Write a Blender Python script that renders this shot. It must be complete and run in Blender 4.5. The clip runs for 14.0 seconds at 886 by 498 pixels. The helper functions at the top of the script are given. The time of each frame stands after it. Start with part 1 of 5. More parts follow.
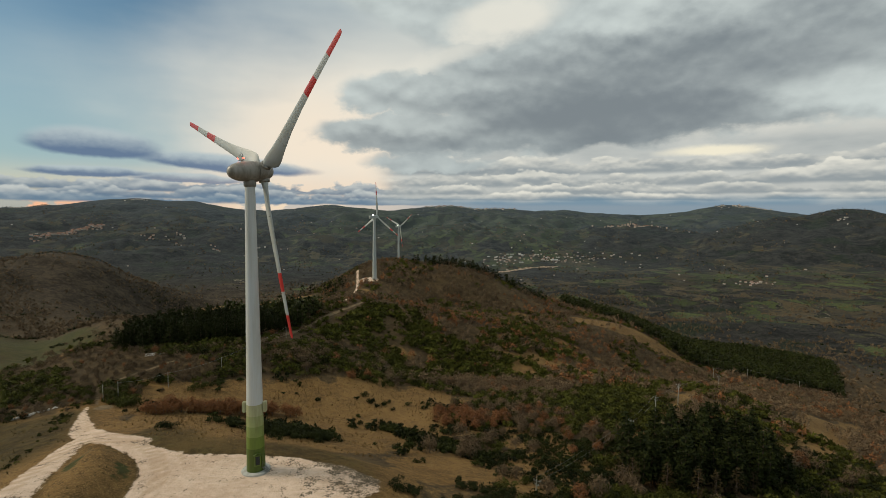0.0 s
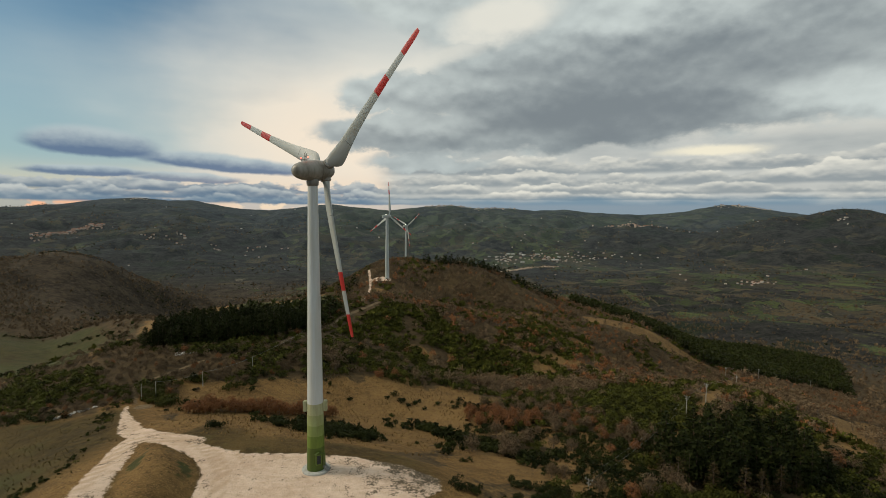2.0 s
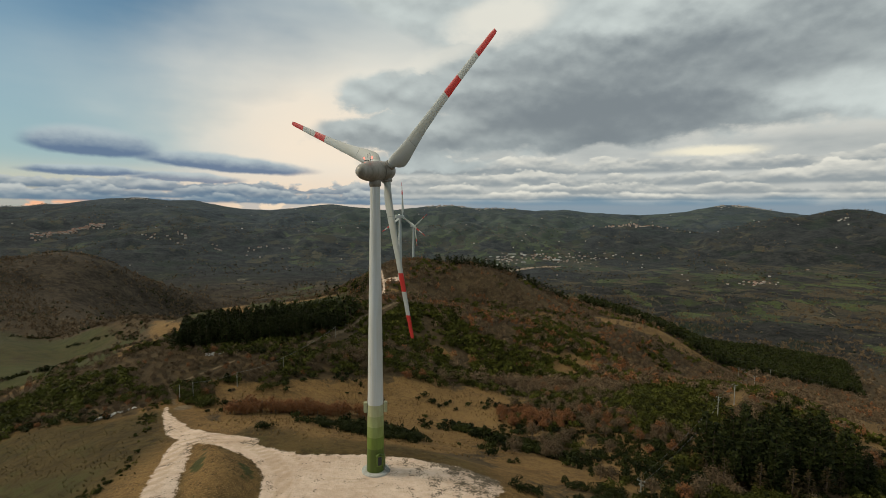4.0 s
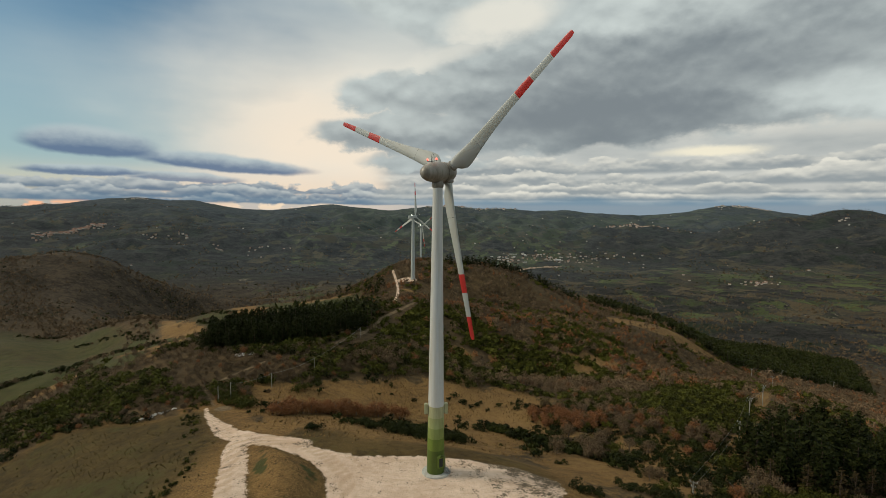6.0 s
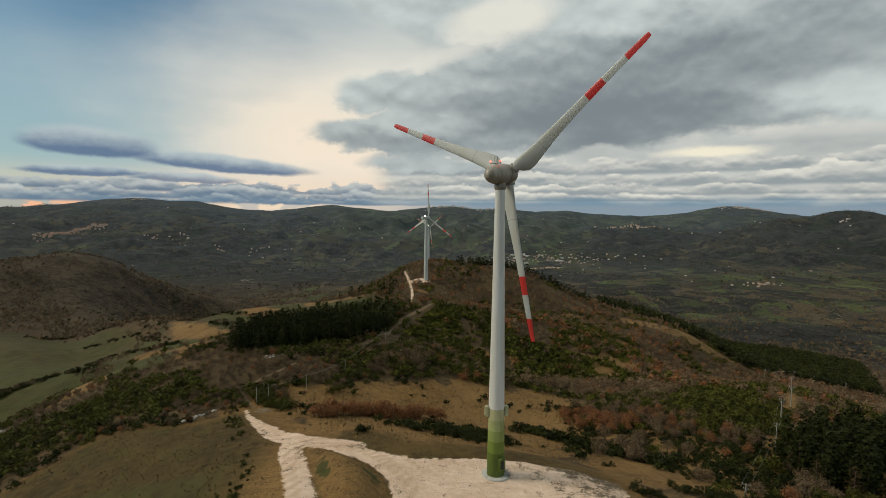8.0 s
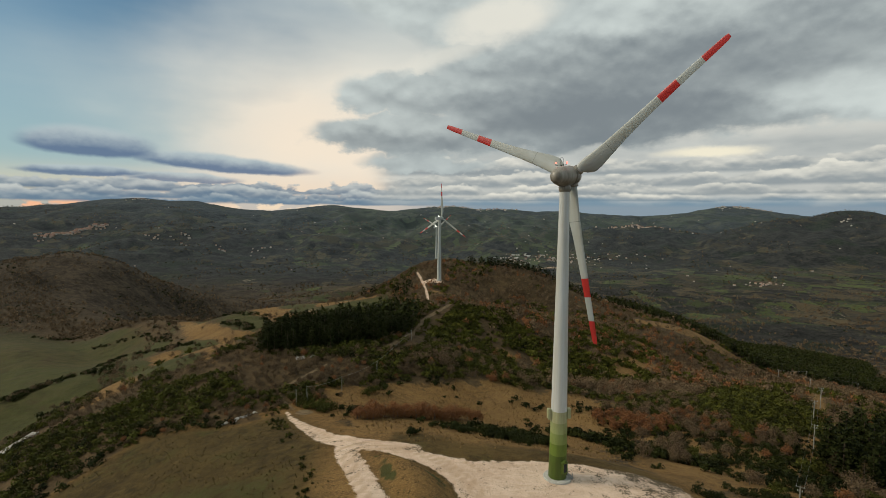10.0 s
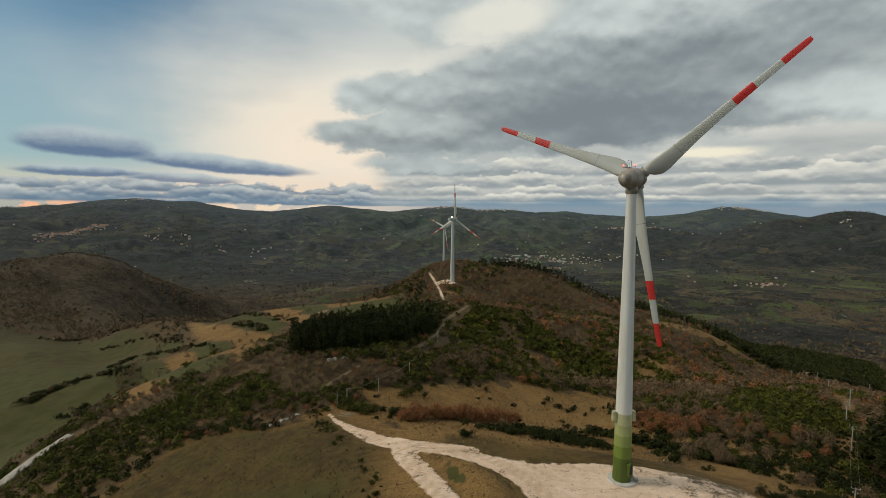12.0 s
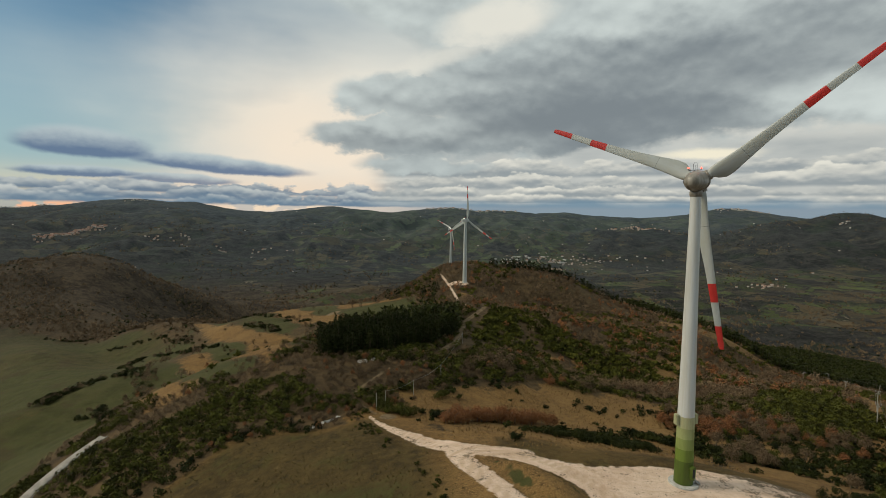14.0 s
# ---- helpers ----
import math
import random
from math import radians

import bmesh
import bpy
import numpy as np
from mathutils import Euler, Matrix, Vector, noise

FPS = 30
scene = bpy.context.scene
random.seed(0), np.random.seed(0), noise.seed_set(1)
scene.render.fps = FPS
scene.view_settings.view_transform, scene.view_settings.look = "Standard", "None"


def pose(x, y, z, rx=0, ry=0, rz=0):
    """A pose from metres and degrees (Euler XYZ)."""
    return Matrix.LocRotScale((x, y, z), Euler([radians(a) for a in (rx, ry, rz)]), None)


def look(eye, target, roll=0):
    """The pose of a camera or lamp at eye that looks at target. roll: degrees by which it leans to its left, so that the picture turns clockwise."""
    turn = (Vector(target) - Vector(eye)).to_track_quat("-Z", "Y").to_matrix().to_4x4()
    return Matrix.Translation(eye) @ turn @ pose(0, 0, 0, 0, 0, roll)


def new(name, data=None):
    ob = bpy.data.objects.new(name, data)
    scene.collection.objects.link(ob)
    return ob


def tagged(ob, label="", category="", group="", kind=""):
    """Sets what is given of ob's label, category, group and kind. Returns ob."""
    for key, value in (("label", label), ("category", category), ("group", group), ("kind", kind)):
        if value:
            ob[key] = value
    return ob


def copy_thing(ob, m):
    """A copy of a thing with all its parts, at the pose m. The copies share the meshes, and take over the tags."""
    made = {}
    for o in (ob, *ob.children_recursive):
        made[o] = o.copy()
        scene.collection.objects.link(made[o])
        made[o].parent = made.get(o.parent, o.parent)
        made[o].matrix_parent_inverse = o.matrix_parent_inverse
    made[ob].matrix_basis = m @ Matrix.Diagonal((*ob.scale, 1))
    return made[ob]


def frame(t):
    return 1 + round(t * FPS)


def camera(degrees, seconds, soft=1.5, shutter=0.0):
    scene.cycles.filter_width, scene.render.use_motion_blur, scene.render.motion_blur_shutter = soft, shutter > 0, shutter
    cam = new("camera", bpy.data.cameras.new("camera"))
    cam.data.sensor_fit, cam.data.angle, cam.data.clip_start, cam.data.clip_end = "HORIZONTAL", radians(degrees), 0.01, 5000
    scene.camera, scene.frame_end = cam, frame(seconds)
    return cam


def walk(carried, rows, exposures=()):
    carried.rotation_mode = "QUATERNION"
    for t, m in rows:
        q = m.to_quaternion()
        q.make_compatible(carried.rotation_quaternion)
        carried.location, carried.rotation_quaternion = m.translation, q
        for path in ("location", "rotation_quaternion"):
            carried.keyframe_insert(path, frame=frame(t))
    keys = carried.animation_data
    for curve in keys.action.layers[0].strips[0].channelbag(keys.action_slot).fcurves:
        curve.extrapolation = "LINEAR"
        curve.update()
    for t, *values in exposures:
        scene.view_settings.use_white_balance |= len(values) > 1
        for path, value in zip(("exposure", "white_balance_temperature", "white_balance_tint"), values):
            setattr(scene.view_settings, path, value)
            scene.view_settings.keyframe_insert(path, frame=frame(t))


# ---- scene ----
# The whole way is 74 m; the first eye hovers 44 m over the foot of the near turbine.
cam = camera(83.8, 14.0, soft=0.7)
METRES, EYE = 74.0, 44.0
ROWS = [
    (0.0, 0.0, 0.0, 0.0, 0.02, -4.08, -0.34),
    (0.5, -0.035, -0.0007, -0.001, -0.03, -4.09, -0.33),
    (1.0, -0.071, -0.0004, -0.0017, -0.06, -4.11, -0.35),
    (1.5, -0.1064, -0.0008, -0.0017, -0.08, -4.11, -0.37),
    (2.0, -0.1419, -0.0005, -0.002, -0.11, -4.12, -0.39),
    (2.5, -0.1775, -0.0007, -0.0023, -0.13, -4.12, -0.4),
    (3.0, -0.2126, -0.0001, -0.0018, -0.15, -4.12, -0.41),
    (5.5, -0.3875, 0.0046, -0.0005, -0.26, -4.1, -0.47),
    (6.0, -0.4229, 0.0047, 0.0001, -0.28, -4.1, -0.47),
    (6.5, -0.4582, 0.0054, 0.0006, -0.3, -4.09, -0.47),
    (7.0, -0.4932, 0.0064, 0.0006, -0.31, -4.07, -0.5),
    (7.5, -0.5276, 0.0068, 0.002, -0.33, -4.04, -0.5),
    (8.0, -0.562, 0.0079, 0.0022, -0.34, -4.03, -0.49),
    (10.5, -0.742, 0.0146, 0.0057, -0.44, -4.03, -0.49),
    (11.0, -0.7798, 0.0156, 0.0059, -0.48, -4.0, -0.48),
    (11.5, -0.8175, 0.0163, 0.007, -0.53, -3.99, -0.5),
    (12.0, -0.8547, 0.017, 0.0077, -0.58, -3.97, -0.51),
    (12.5, -0.8918, 0.018, 0.0083, -0.62, -3.96, -0.53),
    (13.0, -0.9285, 0.0193, 0.009, -0.67, -3.92, -0.56),
    (13.5, -0.963, 0.0205, 0.0094, -0.71, -3.89, -0.59),
    (14.0, -0.9995, 0.0215, 0.0095, -0.77, -3.86, -0.61),
]
walk(cam, [(t, pose(METRES * x, METRES * y, EYE + METRES * z, 90 + pitch, roll, yaw)) for t, x, y, z, yaw, pitch, roll in ROWS])


# ---------------------------------------------------------------- node helpers
class Num:
    """A number in a node tree, with the usual arithmetic."""

    def __init__(self, tree, socket):
        self.tree, self.socket = tree, socket

    def op(self, kind, *others, clamp=False):
        n = self.tree.nodes.new("ShaderNodeMath")
        n.operation, n.use_clamp = kind, clamp
        for i, o in enumerate((self, *others)):
            if isinstance(o, Num):
                self.tree.links.new(o.socket, n.inputs[i])
            else:
                n.inputs[i].default_value = o
        return Num(self.tree, n.outputs[0])

    def __add__(self, o): return self.op("ADD", o)
    def __sub__(self, o): return self.op("SUBTRACT", o)
    def __mul__(self, o): return self.op("MULTIPLY", o)
    def __truediv__(self, o): return self.op("DIVIDE", o)
    def __radd__(self, o): return self.op("ADD", o)
    def __rmul__(self, o): return self.op("MULTIPLY", o)
    def __rsub__(self, o): return (self * -1.0).op("ADD", o)

    def step(self, a, b):
        """0 below a, 1 above b, smooth between (a may be above b)."""
        n = self.tree.nodes.new("ShaderNodeMapRange")
        n.interpolation_type = "SMOOTHSTEP"
        self.tree.links.new(self.socket, n.inputs["Value"])
        lo, hi, t0, t1 = (a, b, 0.0, 1.0) if a < b else (b, a, 1.0, 0.0)
        n.inputs["From Min"].default_value, n.inputs["From Max"].default_value = lo, hi
        n.inputs["To Min"].default_value, n.inputs["To Max"].default_value = t0, t1
        return Num(self.tree, n.outputs["Result"])


def combine(tree, x, y, z=0.0):
    n = tree.nodes.new("ShaderNodeCombineXYZ")
    for i, o in enumerate((x, y, z)):
        if isinstance(o, Num):
            tree.links.new(o.socket, n.inputs[i])
        else:
            n.inputs[i].default_value = o
    return n.outputs[0]


def fbm(tree, vector, scale, detail=5.0, rough=0.55, kind="ShaderNodeTexNoise"):
    n = tree.nodes.new(kind)
    n.inputs["Scale"].default_value, n.inputs["Detail"].default_value, n.inputs["Roughness"].default_value = scale, detail, rough
    if vector is not None:
        tree.links.new(vector, n.inputs["Vector"])
    return Num(tree, n.outputs[0])


def blend(tree, factor, a, b):
    """Colour a where factor is 0, b where it is 1."""
    n = tree.nodes.new("ShaderNodeMix")
    n.data_type = "RGBA"
    for s, v in ((n.inputs[0], factor), (n.inputs[6], a), (n.inputs[7], b)):
        if isinstance(v, Num):
            tree.links.new(v.socket, s)
        elif isinstance(v, bpy.types.NodeSocket):
            tree.links.new(v, s)
        elif isinstance(v, (int, float)):
            s.default_value = v
        else:
            s.default_value = (*v, 1.0)
    return n.outputs[2]


# ---------------------------------------------------------------- sky and sun
SUN_ELEVATION, SUN_AZIMUTH = radians(36), radians(271)
world = bpy.data.worlds.new("sky")
scene.world = world
world.use_nodes = True
wt = world.node_tree
wt.nodes.clear()
sky = wt.nodes.new("ShaderNodeTexSky")
sky.sky_type, sky.sun_disc = "NISHITA", False
sky.sun_elevation, sky.sun_rotation = SUN_ELEVATION, SUN_AZIMUTH
coords = wt.nodes.new("ShaderNodeTexCoord").outputs["Generated"]
apart = wt.nodes.new("ShaderNodeSeparateXYZ")
wt.links.new(coords, apart.inputs[0])
dx, dy, dz = (Num(wt, apart.outputs[i]) for i in range(3))
az = dx.op("ARCTAN2", dy) * 57.2958                # degrees right of the flight's view
el = dz.op("ARCSINE") * 57.2958


def wisps(stretch, scale, detail=4.0, rough=0.5, up=0.0):
    """Noise about 0 on the dome of the sky; stretch: how much wider than tall its shapes are; up: degrees by which it is shifted."""
    return fbm(wt, combine(wt, dx, dy, (dz + up / 57.3) * stretch), scale, detail, rough) - 0.5


def knobs(stretch, scale, up=0.0):
    """Rounded heads, like cauliflower: 0.5 in their middles, below 0 between them."""
    n = wt.nodes.new("ShaderNodeTexVoronoi")
    n.feature = "SMOOTH_F1"
    n.inputs["Scale"].default_value, n.inputs["Smoothness"].default_value, n.inputs["Detail"].default_value = scale, 0.35, 2.0
    n.inputs["Roughness"].default_value = 0.45
    wt.links.new(combine(wt, dx + wander * 0.05, dy, (dz + up / 57.3) * stretch + wander2 * 0.04), n.inputs["Vector"])
    return 0.5 - Num(wt, n.outputs["Distance"])


wander = wisps(1.6, 5.0, 4.0, 0.5)
wander2 = wisps(1.7, 13.0, 6.0, 0.55)
frizz = wisps(1.8, 34.0, 6.0, 0.6)
veils = wisps(4.5, 2.2, 4.0, 0.45)
broad = wisps(2.6, 3.2, 3.0, 0.45)
heads = knobs(1.7, 11.0)
heads_above = knobs(1.7, 11.0, 0.9)
small_heads = knobs(2.4, 24.0)
azw = az + wander * 7.0 + wander2 * 5.0 + frizz * 1.6
elw = el + wander * 2.2 + wander2 * 2.4 + frizz * 1.2 + heads * 1.1


def ellipse(x, y, rx, ry, soft=0.3, slope=0.0, a=azw, e=elw):
    """1 inside an ellipse at azimuth x and elevation y, 0 outside, soft at the rim."""
    u, v = (a - x) / rx, (e - y - (a - x) * slope) / ry
    return (u * u + v * v).op("SQRT").step(1.0 + soft, 1.0 - soft)


clear = wt.nodes.new("ShaderNodeMix")
clear.data_type, clear.blend_type = "RGBA", "MULTIPLY"
clear.inputs[0].default_value = 1.0
wt.links.new(sky.outputs[0], clear.inputs[6])
clear.inputs[7].default_value = (0.050, 0.062, 0.060, 1.0)
# a thin high veil over the clear sky, cream towards the light in the north
veil = blend(wt, (az + el * 0.9 + wander * 10.0 + veils * 10.0).step(-36.0, -6.0), (0.33, 0.43, 0.46), (0.70, 0.655, 0.58))
veil = blend(wt, ellipse(-11.0, 7.5, 13.0, 5.0, 0.9) * 0.85, veil, (0.86, 0.70, 0.55))
veil = blend(wt, el.step(15.0, 24.0) * 0.7, veil, (0.55, 0.60, 0.585))
veil = blend(wt, el.step(5.5, 2.0) * 0.7, veil, (0.84, 0.62, 0.45))
thick = ((az - el * 0.35 + wander * 16.0 + veils * 14.0).step(-46.0, -12.0) * 0.85 + el.step(19.0, 8.0) * 0.60 + veils * 0.45 - 0.02).op("MINIMUM", 1.0).op("MAXIMUM", 0.0)
col = blend(wt, thick, clear.outputs[2], veil)
# heaped banks low over the skyline, slate below and pale on top, with gaps of warm light between
heap = wisps(3.0, 8.5, 6.0, 0.52)
heap_above = wisps(3.0, 8.5, 6.0, 0.52, 0.45)
low_lit = (heap - heap_above) * 2.4 + (small_heads - knobs(2.4, 24.0, 0.3)) * 0.9
def cloud_row(base, tall, scale, seed, cover, dark, pale, soft=0.14):
    """A row of heaped clouds standing along the horizon: flat and dark below, knobbly and pale on top."""
    lumps = fbm(wt, combine(wt, dx, dy, dz * 0.7 + seed), scale, 5.0, 0.55) - 0.5
    top = (lumps * 5.0 + cover) * tall + small_heads * (tall * 0.7) + frizz * (tall * 0.8) + base
    mask = (top - el).step(-soft, soft) * (el + wander2 * 0.5 - base).step(-tall * 1.1, -tall * 0.7)
    up = (el - (base - tall * 0.9)) / (tall * 2.2)
    tone = up * 0.80 + low_lit * 0.45 + heap * 0.5 - (top - el - 0.1).step(0.0, tall * 1.4) * 0.22 + 0.17
    return mask, blend(wt, tone.step(0.0, 1.0), dark, pale)


SLATE, BLUISH = (0.105, 0.16, 0.23), (0.52, 0.525, 0.50)
for row in ((2.9, 1.0, 6.0, 0.3, 0.35), (2.1, 0.9, 7.0, 1.7, 0.55), (1.5, 0.6, 10.0, 2.9, 0.45)):
    mask, tint = cloud_row(*row, SLATE, BLUISH)
    col = blend(wt, mask * 0.94 * az.step(4.0, -6.0), col, tint)
# lens-shaped clouds, dark below and feathered above
azl, ell = az + wander * 2.0 + wander2 * 0.8, el + wander * 0.5 + wander2 * 0.35 + frizz * 0.35
def lens_cloud(x, y, rx, top, under, slope):
    u, v = (azl - x) / rx, ell - y - (azl - x) * slope
    v = (v.op("MAXIMUM", 0.0) / top) + (v.op("MINIMUM", 0.0) / under)
    body = (u * u + v * v).op("SQRT")
    return body.step(1.12, 0.72), v
body_a, v_a = lens_cloud(-35.0, 6.0, 5.4, 2.0, 0.95, -0.035)
body_b, v_b = lens_cloud(-23.4, 4.9, 9.0, 1.15, 0.75, -0.055)
body_c, v_c = lens_cloud(-35.5, 3.75, 5.0, 0.6, 0.45, 0.01)
body_d, v_d = lens_cloud(-27.0, 3.35, 5.5, 0.7, 0.4, -0.02)
for body, v, amount in ((body_d, v_d, 0.8), (body_c, v_c, 0.93), (body_b, v_b, 0.95), (body_a, v_a, 0.96)):
    col = blend(wt, body * amount, col, blend(wt, (v * 0.9 + wander2 * 0.7 + frizz * 0.3).step(-0.35, 0.75), (0.115, 0.165, 0.255), (0.42, 0.47, 0.485)))
# layered pale rolls under the deck in the east
rolls = wisps(3.6, 7.0, 5.0, 0.5)
east = (az + wander * 8.0 + wander2 * 4.0).step(-9.0, -3.0) * el.step(9.5, 7.0) * el.step(0.8, 1.3)
eastcol = blend(wt, (rolls * 0.9 + broad * 0.6 + 0.52).step(0.0, 1.0), (0.27, 0.295, 0.305), (0.62, 0.60, 0.55))
col = blend(wt, east * 0.95, col, eastcol)
for base, tall, scale, seed, cover in ((5.6, 1.3, 4.0, 4.1, 0.5), (4.1, 1.1, 5.0, 5.3, 0.5), (2.9, 0.8, 7.0, 6.7, 0.55), (2.0, 0.5, 10.0, 8.1, 0.5)):
    mask, tint = cloud_row(base, tall, scale, seed, cover, (0.25, 0.275, 0.29), (0.74, 0.69, 0.60), 0.16)
    col = blend(wt, mask * 0.88 * (az + wander * 8.0).step(-10.0, -2.0), col, tint)
# the great grey deck over the east and over the flight, with heads at its western end
above_left = (elw + az * 0.43 - 16.9).step(-0.9, 1.1) * az.step(12.0, 2.0)
floor_line = elw - 6.7 - az.step(10.0, 42.0) * 1.2 + rolls * 2.2
body = (azw + 1.5).step(-2.0, 2.5) * floor_line.step(-0.7, 0.6)
lobes = ellipse(-2.6, 13.0, 9.2, 2.5, 0.16).op("MAXIMUM", ellipse(-3.2, 8.7, 10.8, 2.35, 0.14)).op("MAXIMUM", ellipse(-1.0, 5.6, 7.5, 1.1, 0.25))
gap = ellipse(7.2, 20.6, 5.6, 2.2, 0.45, 0.16).op("MAXIMUM", ellipse(1.0, 17.2, 5.0, 0.9, 0.7, 0.3) * 0.55)
slot = ellipse(28.6, 6.5, 4.2, 0.50, 0.5, 0.0, az + wander2 * 3.0, el + wander2 * 0.7 + frizz * 0.5)
deck = body.op("MAXIMUM", lobes).op("MAXIMUM", above_left * 0.85).op("MAXIMUM", el.step(25.0, 34.0)) * (1.0 - gap * 0.92) * (1.0 - slot * 0.85)
lit = (heads - heads_above) * 0.22 + (wander2 - wisps(1.7, 13.0, 6.0, 0.55, 0.7)) * 0.34 + (wander - wisps(1.6, 5.0, 4.0, 0.5, 1.5)) * 0.55
shade = 0.60 + lit + broad * 0.55 + wander2 * 0.06
shade = shade - ellipse(27.0, 14.2, 22.0, 4.2, 0.75, 0.05) * 0.38 - ellipse(15.5, 9.0, 16.0, 2.6, 0.7) * 0.36 + ellipse(42.0, 10.6, 6.5, 1.8, 0.8) * 0.34 + ellipse(18.0, 21.5, 12.0, 3.0, 0.8) * 0.10 - ellipse(-3.5, 7.7, 9.0, 1.3, 0.7) * 0.20 - ellipse(-1.0, 12.2, 8.0, 1.2, 0.8) * 0.14 + above_left * 0.05
deckcol = blend(wt, shade.step(0.0, 1.0), (0.175, 0.198, 0.216), (0.57, 0.60, 0.575))
col = blend(wt, deck * 0.97, col, deckcol)
col = blend(wt, gap * 0.75, col, (0.76, 0.70, 0.605))
col = blend(wt, slot * 0.85, col, (0.86, 0.76, 0.58))
# rain-blue distance along the skyline, with a warm slit in the west
col = blend(wt, (el + heap * 1.5).step(2.2, 1.1) * (0.35 + az.step(-8.0, 6.0) * 0.50), col, (0.125, 0.215, 0.295))
elh = el + heap * 0.5
slit = ellipse(-39.0, 0.72, 8.0, 0.26, 0.6, 0.0, az, elh).op("MAXIMUM", ellipse(-18.0, 0.62, 7.5, 0.40, 0.6, 0.0, az, elh) * 0.95) * (frizz + small_heads * 0.5 + 0.05).step(-0.16, 0.02)
col = blend(wt, slit * 0.95, col, blend(wt, az.step(-33.0, -20.0), (0.86, 0.44, 0.26), (0.84, 0.64, 0.46)))
back = wt.nodes.new("ShaderNodeBackground")
bright = wt.nodes.new("ShaderNodeMix")
bright.data_type, bright.blend_type = "RGBA", "MULTIPLY"
bright.inputs[0].default_value, bright.inputs[7].default_value = 1.0, (1.08, 1.13, 1.14, 1.0)
wt.links.new(col, bright.inputs[6])
wt.links.new(bright.outputs[2], back.inputs["Color"])
back.inputs["Strength"].default_value = 1.0
wt.links.new(back.outputs[0], wt.nodes.new("ShaderNodeOutputWorld").inputs[0])

lamp = bpy.data.lights.new("sun", "SUN")
lamp.energy, lamp.angle, lamp.color = 2.15, radians(20), (1.0, 0.855, 0.64)
sun = new("sun", lamp)
# sun_rotation turns clockwise from north (+y) seen from above
way = Vector((math.sin(SUN_AZIMUTH) * math.cos(SUN_ELEVATION), math.cos(SUN_AZIMUTH) * math.cos(SUN_ELEVATION), math.sin(SUN_ELEVATION)))
sun.matrix_basis = look(way * 300, (0, 0, 0))


# ---------------------------------------------------------------- materials
def material(name):
    m = bpy.data.materials.new(name)
    m.use_nodes = True
    t = m.node_tree
    return m, t, t.nodes["Principled BSDF"]


def place(tree):
    return tree.nodes.new("ShaderNodeTexCoord").outputs["Object"]


def attr(tree, name):
    n = tree.nodes.new("ShaderNodeAttribute")
    n.attribute_name = name
    return Num(tree, n.outputs["Fac"])


def bump(tree, bsdf, height, strength=0.4, distance=0.1):
    n = tree.nodes.new("ShaderNodeBump")
    n.inputs["Strength"].default_value, n.inputs["Distance"].default_value = strength, distance
    tree.links.new(height.socket, n.inputs["Height"])
    tree.links.new(n.outputs[0], bsdf.inputs["Normal"])


def painted(name, colour, rough=0.45, dirt=0.25, metal=0.0, scale=1.3, tall=0.3, relief=True):
    """Paint or metal with faint streaks, blotches and grain."""
    m, t, b = material(name)
    p = place(t)
    n = t.nodes.new("ShaderNodeMapping")
    n.inputs["Scale"].default_value = (1.0, 1.0, tall)
    t.links.new(p, n.inputs[0])
    streaks = fbm(t, n.outputs[0], scale, 6.0, 0.65)
    grain = fbm(t, p, scale * 14.0, 3.0, 0.6)
    dark = tuple(c * (1.0 - dirt) * f for c, f in zip(colour, (1.0, 0.96, 0.88)))
    c = blend(t, (streaks * 0.95 + grain * 0.08).step(0.36, 0.68), dark, colour)
    t.links.new(c, b.inputs["Base Color"])
    b.inputs["Roughness"].default_value, b.inputs["Metallic"].default_value = rough, metal
    if relief:
        bump(t, b, grain, 0.05, 0.01)
    return m


def leafy(name, dark, light, rough=0.75, sheen=0.0):
    """Leaves, needles or twigs: each piece and each plant of its own tint."""
    m, t, b = material(name)
    g = t.nodes.new("ShaderNodeNewGeometry")
    island = Num(t, g.outputs["Random Per Island"])
    info = Num(t, t.nodes.new("ShaderNodeObjectInfo").outputs["Random"])
    patch = fbm(t, place(t), 0.035, 4.0, 0.6)
    f = (island * 0.16 + attr(t, "tint") * 0.62 + info * 0.24 + patch * 0.6 - 0.31)
    t.links.new(blend(t, f.op("ADD", 0.0, clamp=True), dark, light), b.inputs["Base Color"])
    b.inputs["Roughness"].default_value = rough
    b.inputs["Specular IOR Level"].default_value = 0.08
    return m


def bark(name, colour):
    m, t, b = material(name)
    p = place(t)
    g = fbm(t, p, 9.0, 5.0, 0.65)
    t.links.new(blend(t, g.step(0.3, 0.7), tuple(c * 0.5 for c in colour), colour), b.inputs["Base Color"])
    b.inputs["Roughness"].default_value = 0.9
    bump(t, b, g, 0.5, 0.03)
    return m


M_WHITE = painted("turbine_white", (0.43, 0.465, 0.46), 0.5, 0.10, scale=0.5, relief=False)
M_TOWER = painted("tower_white", (0.56, 0.575, 0.565), 0.45, 0.12, tall=0.05)
M_EGG = painted("weathered_nacelle", (0.33, 0.305, 0.26), 0.40, 0.45, scale=0.9)
M_RED = painted("signal_red", (0.55, 0.035, 0.03), 0.4, 0.2, relief=False)
M_GREENS = [painted("tower_green", c, 0.5, 0.22, tall=0.15) for c in ((0.065, 0.105, 0.008), (0.125, 0.185, 0.022), (0.21, 0.265, 0.075), (0.30, 0.34, 0.145), (0.40, 0.41, 0.24))]
M_DARK = painted("black_rubber", (0.02, 0.022, 0.022), 0.6, 0.3)
